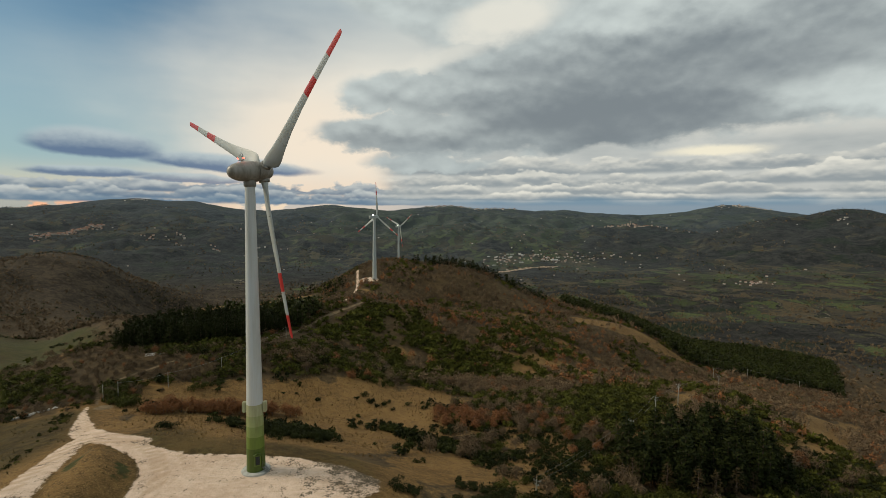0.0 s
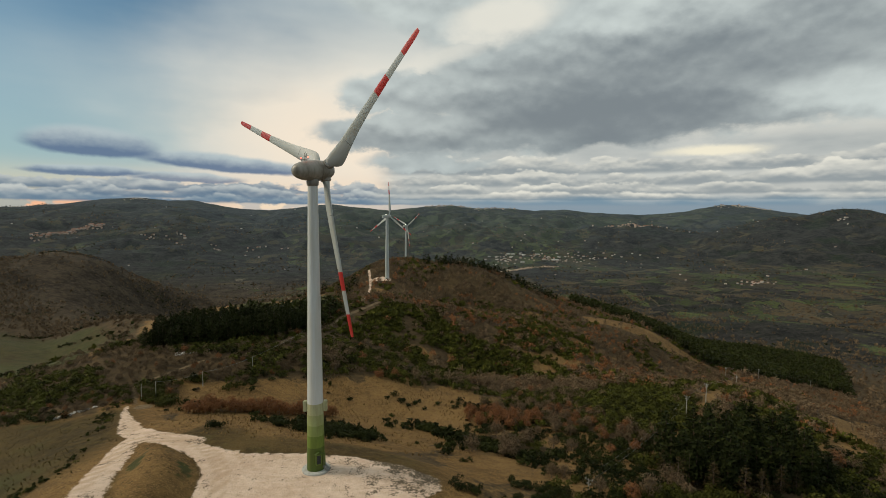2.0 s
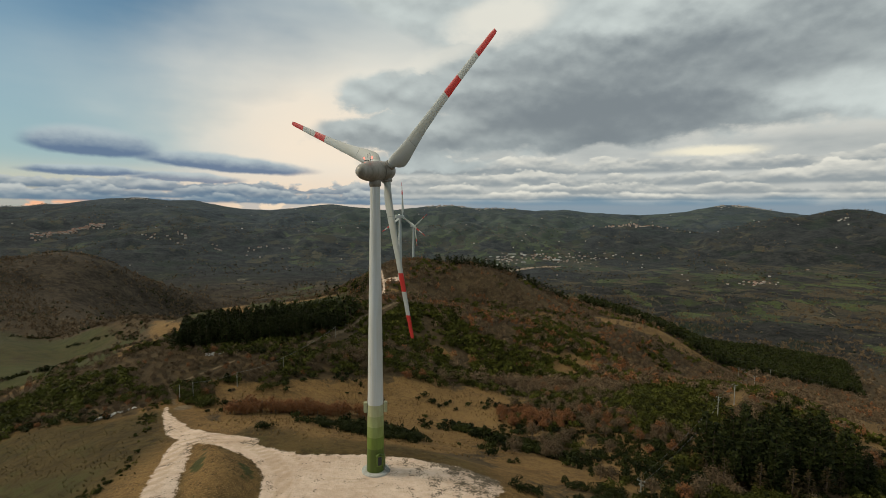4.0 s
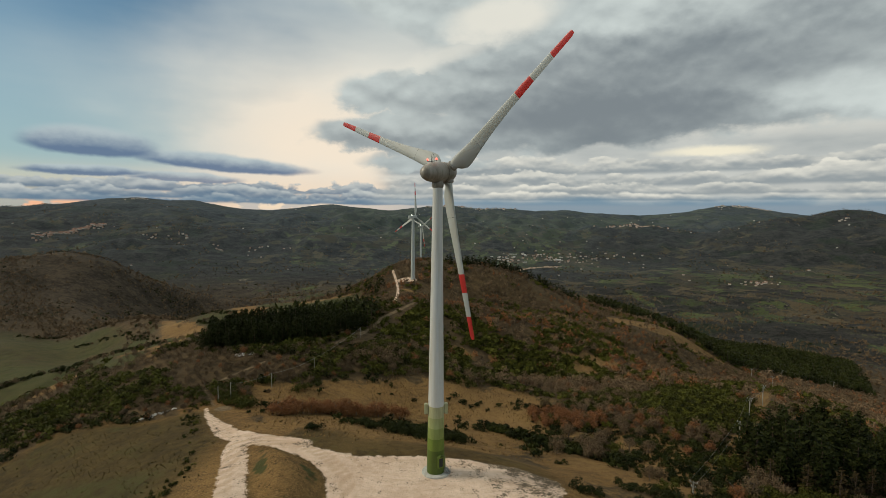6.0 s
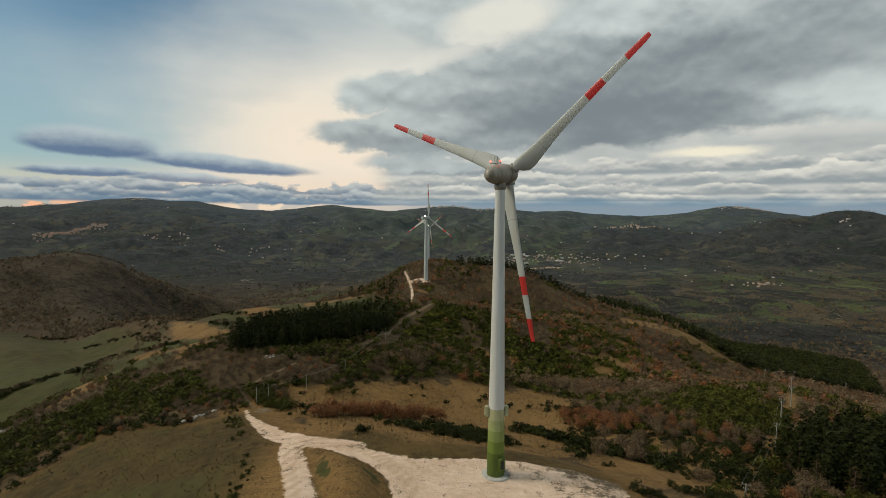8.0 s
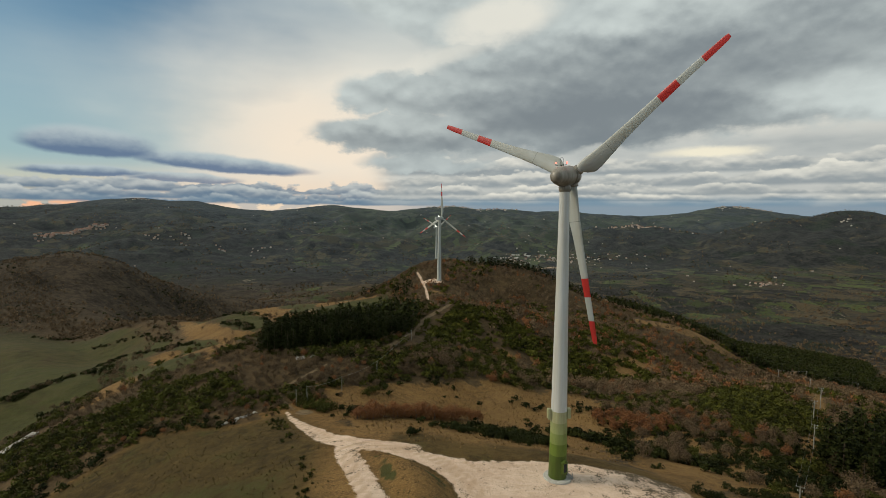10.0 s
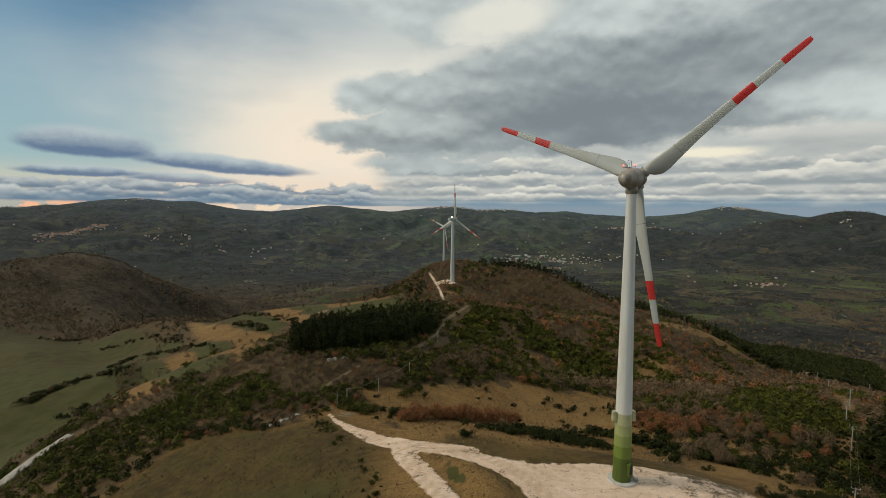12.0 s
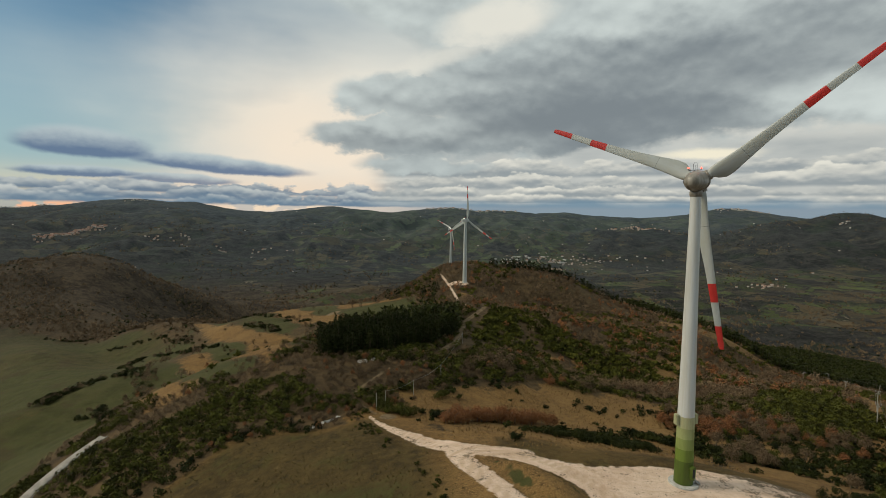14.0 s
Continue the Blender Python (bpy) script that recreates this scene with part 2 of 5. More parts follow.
M_STEEL = painted("galvanised_steel", (0.24, 0.25, 0.25), 0.42, 0.3, 0.7)
M_CONCRETE = painted("pale_concrete", (0.50, 0.50, 0.47), 0.8, 0.3, scale=2.0, tall=1.0)
M_POLE = painted("pole_concrete", (0.36, 0.35, 0.32), 0.8, 0.3, scale=2.0)
M_WIRE = painted("cable_aluminium", (0.30, 0.31, 0.31), 0.45, 0.2, 0.6)
M_BARK = bark("oak_bark", (0.16, 0.125, 0.10))
M_PINEBARK = bark("pine_bark", (0.13, 0.085, 0.06))
M_TWIG = leafy("bare_twigs", (0.052, 0.036, 0.020), (0.205, 0.142, 0.083), 0.85)
M_RUST = leafy("withered_oak_leaves", (0.105, 0.046, 0.020), (0.33, 0.150, 0.062), 0.8)
M_GORSE = leafy("broom_green", (0.008, 0.010, 0.002), (0.110, 0.112, 0.018), 0.7)
M_DARKBUSH = leafy("juniper_green", (0.007, 0.010, 0.003), (0.038, 0.044, 0.008), 0.7)
M_PINE = leafy("pine_needles", (0.006, 0.009, 0.002), (0.040, 0.047, 0.010), 0.7)
M_BROWNPINE = leafy("dying_pine_needles", (0.022, 0.016, 0.006), (0.075, 0.052, 0.022), 0.8)
M_GRASS = leafy("dry_grass", (0.105, 0.066, 0.026), (0.33, 0.22, 0.095), 0.9)
M_TURF = leafy("olive_grass", (0.060, 0.048, 0.018), (0.170, 0.125, 0.052), 0.9)


# ---------------------------------------------------------------- the lie of the land
# the far mountains: crest lines (x, y, height) and the steepness of their flanks
CRESTS = [
    ([(-6418, 4652, -26), (-4277, 4450, 8), (-3975, 4450, 31), (-3722, 4450, 59), (-3470, 4450, 81), (-3167, 4450, 99), (-2865, 4450, 107), (-2440, 4517, 55)], 0.2),
    ([(-3430, 3980, -75), (-2914, 3900, 34), (-2736, 3900, 88), (-2580, 3900, 140), (-2505, 3900, 145), (-2425, 3900, 151), (-2359, 3900, 151), (-2250, 3900, 126), (-2162, 3900, 113), (-2052, 3900, 88), (-1810, 3900, 50), (-1441, 3661, -23)], 0.17),
    ([(-2439, 4150, 100), (-2275, 4150, 113), (-2180, 4150, 132), (-2110, 4150, 133), (-1969, 4150, 111), (-1687, 4150, 71), (-1452, 4150, 64), (-1263, 4150, 46)], 0.22),
    ([(-1768, 4350, 34), (-1520, 4350, 65), (-1223, 4350, 88), (-975, 4350, 114), (-827, 4350, 100), (-530, 4350, 73), (-331, 4350, 55)], 0.165),
    ([(-656, 4550, 48), (-449, 4550, 71), (-138, 4550, 99), (70, 4550, 111), (329, 4550, 99), (590, 4550, 85), (850, 4550, 66), (1163, 4550, 54)], 0.16),
    ([(803, 4880, 53), (970, 4880, 77), (1193, 4880, 90), (1333, 4880, 74), (1530, 4880, 59)], 0.2),
    ([(944, 4750, 47), (1434, 4750, 51), (1815, 4750, 49), (2251, 4750, 52), (2577, 4750, 66), (4158, 4878, 54), (6084, 4878, 29)], 0.16),
    ([(1874, 4500, 8), (2054, 4500, 36), (2284, 4500, 69), (2438, 4500, 106), (2540, 4500, 133), (2644, 4500, 128), (2851, 4500, 109), (2956, 4500, 80), (3061, 4500, 72), (3164, 4500, 71), (3321, 4500, 47), (3583, 4500, 18)], 0.2),
    ([(1284, 2803, -177), (1418, 2900, -151), (1567, 2900, -116), (1699, 2900, -92), (1830, 2900, -28), (2027, 2900, 30), (2193, 2900, 52), (2275, 2900, 72), (2358, 2900, 83), (2425, 2900, 80), (2587, 2900, 55), (2831, 2900, 24), (3479, 2803, -37)], 0.27),
    ([(957, 3393, -58), (1041, 3350, -36), (1232, 3350, -20), (1425, 3350, -21), (1542, 3350, -55), (1682, 3350, -148)], 0.28),
    ([(-1499, 3164, -78), (-1059, 3076, -65), (-673, 2900, -90), (-444, 2680, -144)], 0.26),
    ([(-2961, 2655, -62), (-2144, 2400, -134), (-1531, 2247, -185)], 0.17),
]
# hills and valleys nearer by, in the same terms
HILLS = [
    (-42, -58, 251, 424, -1.48, 181.6),
    (-521, 725, 181, 615, 0.79, 221.1),
    (-1250, 1900, 1269, 231, -0.34, 50.4),
    (-673, 1226, 196, 181, 1.32, 280.3),
    (-231, 906, 182, 185, -0.19, 112.2),
    (89, 522, 181, 332, -1.44, 139.3),
    (-652, 1181, 181, 698, 0.55, -268.8),
]
# the shapes of the near ridge
KNOLLS = [
    (-102, 117, 101, 44, -1.00, 26.7),
    (-61, 405, 126, 31, -1.57, 22.1),
    (-12, 643, 63, 124, -0.07, 49.6),
    (-53, 185, 58, 30, 0.03, 23.4),
    (27, 265, 37, 32, -0.71, 9.3),
    (-36, 180, 89, 31, 0.84, -11.0),
    (188, 388, 112, 41, 0.90, -14.9),
    (-10, 81, 89, 33, -0.49, 9.7),
    (121, 210, 81, 32, 0.83, 10.6),
    (-352, 220, 125, 31, 0.69, 21.4),
    (-85, 248, 117, 34, 0.41, 17.5),
    (-425, 516, 128, 30, -0.77, -28.4),
    (-173, 133, 32, 53, 0.61, 10.5),
    (144, 380, 60, 26, 0.75, 15.0),
    (-130, 335, 26, 45, 0.00, 9.0),
    (-420, 540, 90, 60, 0.60, 16.0),
    (750, 900, 220, 160, 0.00, 26.0),
    (-92, 182, 24, 14, 0.50, -2.0),
    (-215, 450, 60, 50, 0.60, 9.0),
    (19, 421, 42, 32, 0.05, 21.9),
    (322, 536, 120, 79, -0.95, -17.9),
]
VALLEY = -215.0


def swell(forms, x, y):
    z = np.zeros_like(x)
    for cx, cy, sx, sy, turn, height in forms:
        c, s = math.cos(turn), math.sin(turn)
        u, v = (x - cx) * c + (y - cy) * s, (y - cy) * c - (x - cx) * s
        z += height * np.exp(-0.5 * ((u / sx) ** 2 + (v / sy) ** 2))
    return z


def smooth(a, b, v):
    t = np.clip((v - a) / (b - a), 0.0, 1.0)
    return t * t * (3 - 2 * t)


LATTICE = np.random.default_rng(11).random((256, 256))


def value_noise(x, y):
    xi, yi = np.floor(x).astype(int), np.floor(y).astype(int)
    u, v = x - xi, y - yi
    u, v = u * u * (3 - 2 * u), v * v * (3 - 2 * v)
    g = lambda i, j: LATTICE[(xi + i) % 256, (yi + j) % 256]
    return (g(0, 0) * (1 - u) + g(1, 0) * u) * (1 - v) + (g(0, 1) * (1 - u) + g(1, 1) * u) * v


def rough(x, y, size, octaves=4):
    """Noise about 0, of unit height, with features of that size in metres."""
    total, amp, norm = 0.0, 1.0, 0.0
    for o in range(octaves):
        total = total + amp * (value_noise(x / size * 2 ** o + 17.3 * o, y / size * 2 ** o + 9.1 * o) * 2 - 1)
        norm += amp
        amp *= 0.5
    return total / norm * 1.6


def inside(corners, x, y):
    """Metres inside (+) or outside (-) a polygon."""
    p = np.array(corners, float)
    best, odd = np.full(x.shape, 1e9), np.zeros(x.shape, bool)
    for (ax, ay), (bx, by) in zip(p, np.roll(p, -1, 0)):
        ex, ey = bx - ax, by - ay
        h = np.clip(((x - ax) * ex + (y - ay) * ey) / (ex * ex + ey * ey), 0, 1)
        best = np.minimum(best, np.hypot(x - ax - h * ex, y - ay - h * ey))
        if ay != by:
            odd ^= ((ay > y) != (by > y)) & (x < (bx - ax) * (y - ay) / (by - ay) + ax)
    return np.where(odd, best, -best)


def beside(line, x, y):
    """Metres from a line of points, and how far along it (0 to 1)."""
    p = np.array(line, float)
    best, along = np.full(x.shape, 1e9), np.zeros(x.shape)
    for i in range(len(p) - 1):
        (ax, ay), (bx, by) = p[i], p[i + 1]
        ex, ey = bx - ax, by - ay
        h = np.clip(((x - ax) * ex + (y - ay) * ey) / (ex * ex + ey * ey), 0, 1)
        d = np.hypot(x - ax - h * ex, y - ay - h * ey)
        along = np.where(d < best, (i + h) / (len(p) - 1), along)
        best = np.minimum(best, d)
    return best, along


PAD = [(-10.3, 77.5), (-10.6, 82), (-17, 85.6), (-26, 87), (-36, 87.4), (-46, 86.5), (-53, 88.8), (-60, 92.5), (-67, 93), (-60, 87.4), (-53.5, 83.4), (-49.8, 78), (-48, 72), (-47, 52), (-24, 50), (-15.5, 72)]
ROAD_NORTH = [(-58, 90), (-68, 94), (-75, 100), (-82, 109.5), (-88, 118), (-90, 122)]
ROAD_SOUTH = [(-70, 97), (-69.6, 92), (-68, 86.5), (-65, 79), (-61.3, 69), (-57.5, 58), (-54, 40), (-54, 0)]
MOUND = [(-64.3, 87.2), (-59, 86.6), (-54, 83), (-50.3, 78), (-48.6, 72), (-47.5, 57), (-54.6, 57), (-58.6, 69), (-62.3, 79)]
SCRUB_WEST = [(-160, 124), (-143, 141), (-128, 152), (-114, 152), (-106, 140), (-99, 122), (-88, 128), (-84, 140), (-66, 156), (-42, 176), (-56, 190), (-68, 186), (-88, 171), (-113, 165), (-122, 182), (-134, 166), (-152, 146), (-166, 130)]
TRACK = [(-89, 124), (-93, 130), (-97, 136), (-95, 143), (-89, 160), (-78, 168), (-72, 180), (-67, 190), (-63, 212), (-60, 244), (-51, 264), (-46, 277)]
TRACK_FAR = [(-57, 285), (-59, 300), (-60, 335), (-62, 355), (-66, 380), (-71, 409)]
VALLEY_ROAD = [(-168, 60), (-172, 92), (-176, 112), (-177, 126), (-174.5, 137), (-171, 144)]
POWER_CUT = [(12, 86), (52, 133), (69, 155), (84, 172), (150, 265), (198, 350)]
MEADOW = [(-86, 128), (-86, 136), (-76, 145), (-64, 157), (-40, 175), (-18, 178), (-4, 176), (14, 173), (6, 158), (9, 142), (4, 124), (-8, 108), (-23, 97), (-50, 96), (-70, 106)]
SHOULDER = [(-88, 120), (-74, 98), (-70, 60), (-80, 20), (-150, 20), (-150, 88), (-135, 100), (-124, 117), (-112, 117), (-100, 117)]
FIELDS = [(-700, 670), (-475, 595), (-389, 545), (-325, 480), (-280, 420), (-238, 285), (-200, 200), (-195, 140), (-260, 100), (-700, 250)]
SLOPE_FIELDS = [(-235, 275), (-290, 430), (-340, 540), (-230, 545), (-135, 460), (-122, 400), (-138, 275), (-122, 190), (-136, 168), (-165, 152), (-200, 200)]
HILL_FIELD = [(-149, 382), (-124, 392), (-89, 368), (-86, 336), (-100, 275), (-118, 270)]
GORSE_WEST = [(-160, 105), (-166, 117), (-156, 127), (-143, 140), (-131, 151), (-114, 151), (-107, 138), (-110, 118), (-118, 122), (-124, 119), (-131, 110), (-135, 102), (-145, 90), (-165, 80)]
GORSE_EAST = [(36, 166), (60, 196), (76, 192), (80, 174), (76, 162), (61, 145), (49, 142), (42, 153)]
GORSE_HILL = [(-64, 205), (-58, 240), (-47, 278), (-16, 268), (1, 260), (19, 252), (41, 250), (56, 226), (45, 214), (29, 222), (0, 212), (-21, 176), (-44, 172), (-56, 165)]
PINES_WEST = [(-113, 167), (-103, 169), (-90, 173), (-77, 184), (-69, 200), (-64, 228), (-63, 252), (-80, 256), (-100, 225), (-118, 187)]
PINES_EAST = [(46, 121), (43, 104), (53, 103), (84, 119), (95, 133), (85, 139), (63, 131)]
BARE_PATCHES = [(92, 366), (108, 392), (140, 408), (180, 398), (205, 382), (165, 362), (128, 366)], [(60, 300), (70, 312), (86, 306), (78, 294)], [(52, 232), (62, 238), (66, 228)], [(-30, 232), (-18, 240), (-14, 230)], [(98, 134), (125, 148), (178, 205), (255, 292), (170, 228), (136, 186)], [(20, 96), (34, 100), (40, 118), (30, 126), (14, 112)], [(-14, 196), (6, 200), (8, 212), (-12, 212)]
FOREST = [(120, 490), (163, 425), (195, 388), (280, 402), (350, 425), (500, 620), (560, 760), (430, 830), (300, 660), (150, 580)]


def ridge(line, steep, x, y):
    """A ridge under a crest line of (x, y, height) points: the highest of the flanks of its stretches."""
    z = np.full(x.shape, -1e4)
    for (ax, ay, az_), (bx, by, bz) in zip(line, line[1:]):
        ex, ey = bx - ax, by - ay
        h = np.clip(((x - ax) * ex + (y - ay) * ey) / (ex * ex + ey * ey), 0, 1)
        d = np.hypot(x - ax - h * ex, y - ay - h * ey)
        z = np.maximum(z, az_ + (bz - az_) * h - steep * (np.sqrt(d * d + 50.0 ** 2) - 50.0))
    return z


def far_height(x, y):
    """The mountains beyond the near hills: ridges with gullied flanks round a flat valley."""
    z0 = VALLEY + 36 * smooth(300, 1500, x) * smooth(2700, 1900, y) + 50 * smooth(-900, -2600, x) * smooth(3000, 1800, y)
    wx, wy = x + rough(x, y, 900, 3) * 120, y + rough(x + 500, y, 900, 3) * 120
    total = np.exp(z0 / 14.0)
    for line, steep in CRESTS:
        d, _ = beside([p[:2] for p in line], x, y)
        away = smooth(300, 900, d)
        zr = ridge(line, steep, x + (wx - x) * away, y + (wy - y) * away)
        gully = (0.40 - np.minimum(np.abs(rough(x + 40 * len(line), y, 520, 4)), 0.85)) * 84 * smooth(60, 700, d) * smooth(-10, 110, zr - z0) * (1 - 0.95 * np.exp(-((x + 2030) / 420) ** 2 - ((y - 2680) / 420) ** 2))
        total = total + np.exp((zr + gully) / 14.0)
    z = 14.0 * np.log(total)
    rise = smooth(5, 90, z - z0)
    return z + rough(x, y, 300, 4) * 9 * (0.25 + rise) + (0.3 - np.abs(rough(x + 70, y, 210, 3))) * 34 * rise * smooth(120, -20, z)


def height(x, y):
    """The ground's height."""
    x, y = np.asarray(x, float), np.asarray(y, float)
    r = np.hypot(x, y)
    z = VALLEY + swell(HILLS, x, y) + swell(KNOLLS, x, y)
    flat = np.exp(-((((x + 42) / 38) ** 2 + ((y - 72) / 24) ** 2) ** 2))
    far = smooth(350, 1800, r)
    z = z + rough(x, y, 60) * (1 - flat) * (0.8 + 7 * far) + rough(x, y, 420) * 24 * far
    z = z + (0.35 - np.abs(rough(x, y, 620, 5))) * 120 * smooth(900, 2200, r)
    z = z + rough(x, y, 9, 3) * 0.22 * (1 - flat)
    z = z * (1 - flat) - flat * 0.012 * (x + 32)
    beyond = smooth(1350, 1900, r) * smooth(-200, 300, y)
    if np.any(beyond > 0):
        z = z * (1 - beyond) + far_height(x, y) * beyond
    m = inside(MOUND, x, y)
    z = z + 3.9 * np.exp(-0.5 * (((x + 63.5) / 8.5) ** 2 + ((y - 63) / 13.0) ** 2))
    z = z + smooth(-0.3, 4.5, m) * 2.0 - np.exp(-((m - 0.2) / 0.9) ** 2) * 0.12
    d, _ = beside(ROAD_NORTH[2:] + TRACK[1:5], x, y)
    return z - 0.25 * np.exp(-(d / 2.5) ** 2)


def gravel(x, y):
    """Metres inside the white gravel."""
    g = inside(PAD, x, y)
    d, a = beside(ROAD_NORTH, x, y)
    g = np.maximum(g, 2.9 - 2.6 * smooth(0.15, 1.0, a) - d)
    d, a = beside(ROAD_SOUTH, x, y)
    g = np.maximum(g, 2.15 - d)
    g = np.maximum(g, 0.9 - beside(TRACK_FAR, x, y)[0])
    return np.maximum(g, 5.5 - np.hypot((x + 56) / 1.4, y - 371))


def tracks(x, y):
    d, a = beside(TRACK, x, y)
    g = 0.55 + 0.7 * smooth(0.50, 0.62, a) - d
    g = np.maximum(g, 2.2 - np.hypot(x + 85.5, y - 121.5))
    g = np.maximum(g, 5 - np.hypot((x + 153) / 1.0, (y - 383) / 2.0))
    return g


def clearings(x, y):
    return np.maximum.reduce([smooth(-4, 4, inside(p, x, y) + rough(x, y, 14) * 4) for p in BARE_PATCHES])


def zones(x, y):
    """How much of each cover, and of painted distance haze, the ground has, 0 to 1."""
    w = rough(x, y, 40) * 9 + rough(x, y, 9, 3) * 3
    r = np.hypot(x, y)
    z = {}
    stripe = smooth(-0.25, 0.25, np.sin((0.8 * x + 0.6 * y + rough(x, y, 90) * 16) * 2 * math.pi / 41) + rough(x, y, 20) * 0.35)
    z["gravel"] = np.clip(0.5 + gravel(x, y) * 0.25, 0, 1)
    z["track"] = np.clip(0.5 + tracks(x, y) * 0.25, 0, 1)
    z["gravel"] = np.maximum(z["gravel"], 0.75 * smooth(26, 12, beside([(230, 2190), (285, 2222), (410, 2340), (500, 2375), (540, 2392)], x, y)[0] + rough(x, y, 60) * 10))
    bare = np.maximum(clearings(x, y), smooth(0.5, 0.75, rough(x, y, 28, 4)) * (r < 420) * 0.75 * smooth(4, -4, inside(SCRUB_WEST, x, y)))
    z["dry"] = np.maximum.reduce([smooth(-6, 6, inside(MEADOW, x, y) + w), bare, smooth(-10, 10, inside(SLOPE_FIELDS, x, y) + w) * (0.12 + 0.60 * stripe), smooth(-2, 4, inside(SHOULDER, x, y) + w * 0.4), smooth(-1, 2, inside(MOUND, x, y)) * 0.85, smooth(3.5, 1.5, beside(POWER_CUT, x, y)[0])])
    green = smooth(-12, 12, inside(FIELDS, x, y) + w)
    z["green"] = np.maximum.reduce([green * (0.55 + 0.45 * smooth(-0.5, 0.3, rough(x, y, 90))), smooth(-4, 4, inside(HILL_FIELD, x, y)) * 0.7, smooth(0.15, 0.5, rough(x + 90, y, 25)) * smooth(-2, 5, inside(SHOULDER, x, y)) * 0.5, 0.8 * (1 - stripe) * smooth(-0.5, 0.1, rough(x, y, 70)) * smooth(-15, 5, inside(SLOPE_FIELDS, x, y)), smooth(-6, 6, inside([(-106, 90), (-80, 87), (-73, 60), (-120, 40)], x, y) + w * 0.6) * 0.50, smooth(-0.2, 0.4, rough(x, y, 6)) * smooth(0, 1, -np.abs(inside(MOUND, x, y) - 1.5) + 1.6) * 0.8])
    right_hill = beside([(1450, 2860), (1840, 2900), (2370, 2900), (3480, 2800)], x, y)[0]
    left_peak = beside([(-3400, 3980), (-2400, 3900), (-1800, 3740), (-1700, 2600)], x, y)[0]
    brown = np.maximum.reduce([smooth(1000, 500, right_hill + rough(x, y, 500) * 160), 0.75 * smooth(1300, 700, left_peak + rough(x, y, 600) * 300), smooth(-300, -900, x) * smooth(2700, 2100, y)])
    central = np.exp(-((x - 300) / 2000) ** 2) * smooth(1900, 2600, y)
    z["farm"] = np.clip(smooth(500, 1300, r) * (0.36 + 0.45 * central + 0.32 * np.exp(-((x - 1100) / 600) ** 2 - ((y - 1500) / 600) ** 2) + 0.30 * smooth(-0.2, 0.4, rough(x, y, 700)) + 0.5 * (0.25 - np.abs(rough(x, y, 520, 3)))) * (1 - 0.72 * brown), 0, 1)
    # 1 on the nearer western hills, whose woods are a lighter, warmer brown
    z["west_brown"] = smooth(250, -250, x) * smooth(2100, 1300, y)
    # bluish aerial haze put into the ground's colour, growing with distance
    z["haze"] = 0.42 * smooth(1500, 2600, y) + 0.43 * smooth(2600, 3800, y) + 0.15 * smooth(4300, 4800, y) - 0.15 * smooth(1000, 500, right_hill)
    z["rut"] = np.maximum.reduce([np.exp(-((inside(MOUND, x, y) + c) / 0.7) ** 2) for c in (3.0, 4.7, 7.5)]) * smooth(62, 70, y) * smooth(-40, -46, x)
    d = beside(ROAD_NORTH, x, y)[0]
    z["rut"] = np.maximum(z["rut"], np.exp(-((d - 0.9) / 0.5) ** 2) * smooth(-68, -74, x))
    z["far"] = smooth(600, 1100, r)
    near_road = smooth(-9, -3, gravel(x, y) + w * 0.4) * (r < 200)
    apron = smooth(-16, -8, x) * smooth(46, 30, x) * smooth(128, 112, y) * (y > 60) * (0.45 + 0.5 * smooth(-0.3, 0.3, rough(x, y, 12)))
    z["dry"] = np.maximum.reduce([z["dry"], 0.9 * near_road, apron])
    z["olive"] = np.maximum.reduce([0.85 * near_road * (x > -62) * smooth(-8, -16, x) * smooth(0.6, -0.6, inside(MOUND, x, y)), smooth(-4, 6, inside(SHOULDER, x, y) + w * 0.3), 0.12 * smooth(-1, 1, inside(MOUND, x, y))])
    return z


def spaced(lo, hi, bands, growth=1.035, top=45.0):
    """Lines from lo to hi: fine within bands (start, end, step), ever wider away from them."""
    def step(v):
        best = top
        for a, b, s in bands:
            d = max(a - v, v - b, 0.0)
            best = min(best, s + d * (growth - 1))
        return best
    out = [bands[0][0]]
    while out[-1] < hi:
        out.append(out[-1] + step(out[-1]))
    down = [bands[0][0]]
    while down[-1] > lo:
        down.append(down[-1] - step(down[-1]))
    return np.array(down[:0:-1] + out)


def grid_mesh(name, xs, ys, z, keep, values):
    """A mesh of the chosen cells of a grid, with a float layer for each of the values."""
    nx, ny = len(xs), len(ys)
    j, i = np.nonzero(keep)
    quads = np.stack([j * nx + i, j * nx + i + 1, (j + 1) * nx + i + 1, (j + 1) * nx + i], 1)
    used, index = np.unique(quads, return_inverse=True)
    gx, gy = np.meshgrid(xs, ys)
    co = np.stack([gx.ravel()[used], gy.ravel()[used], z.ravel()[used]], 1)
    me = fast_mesh(name, co, index.reshape(-1, 4))
    for key, v in values.items():
        layer = me.attributes.new(key, "FLOAT", "POINT")
        layer.data.foreach_set("value", v.ravel()[used].astype(np.float32))
    me.shade_smooth()
    return me


def fast_mesh(name, co, faces, slots=None):
    me = bpy.data.meshes.new(name)
    n, k = faces.shape
    me.vertices.add(len(co))
    me.vertices.foreach_set("co", np.ascontiguousarray(co, np.float32).ravel())
    me.loops.add(n * k)
    me.loops.foreach_set("vertex_index", np.ascontiguousarray(faces, np.int32).ravel())
    me.polygons.add(n)
    me.polygons.foreach_set("loop_start", np.arange(0, n * k, k, dtype=np.int32))
    if slots is not None:
        me.polygons.foreach_set("material_index", slots.astype(np.int32))
    me.update(calc_edges=True)
    return me


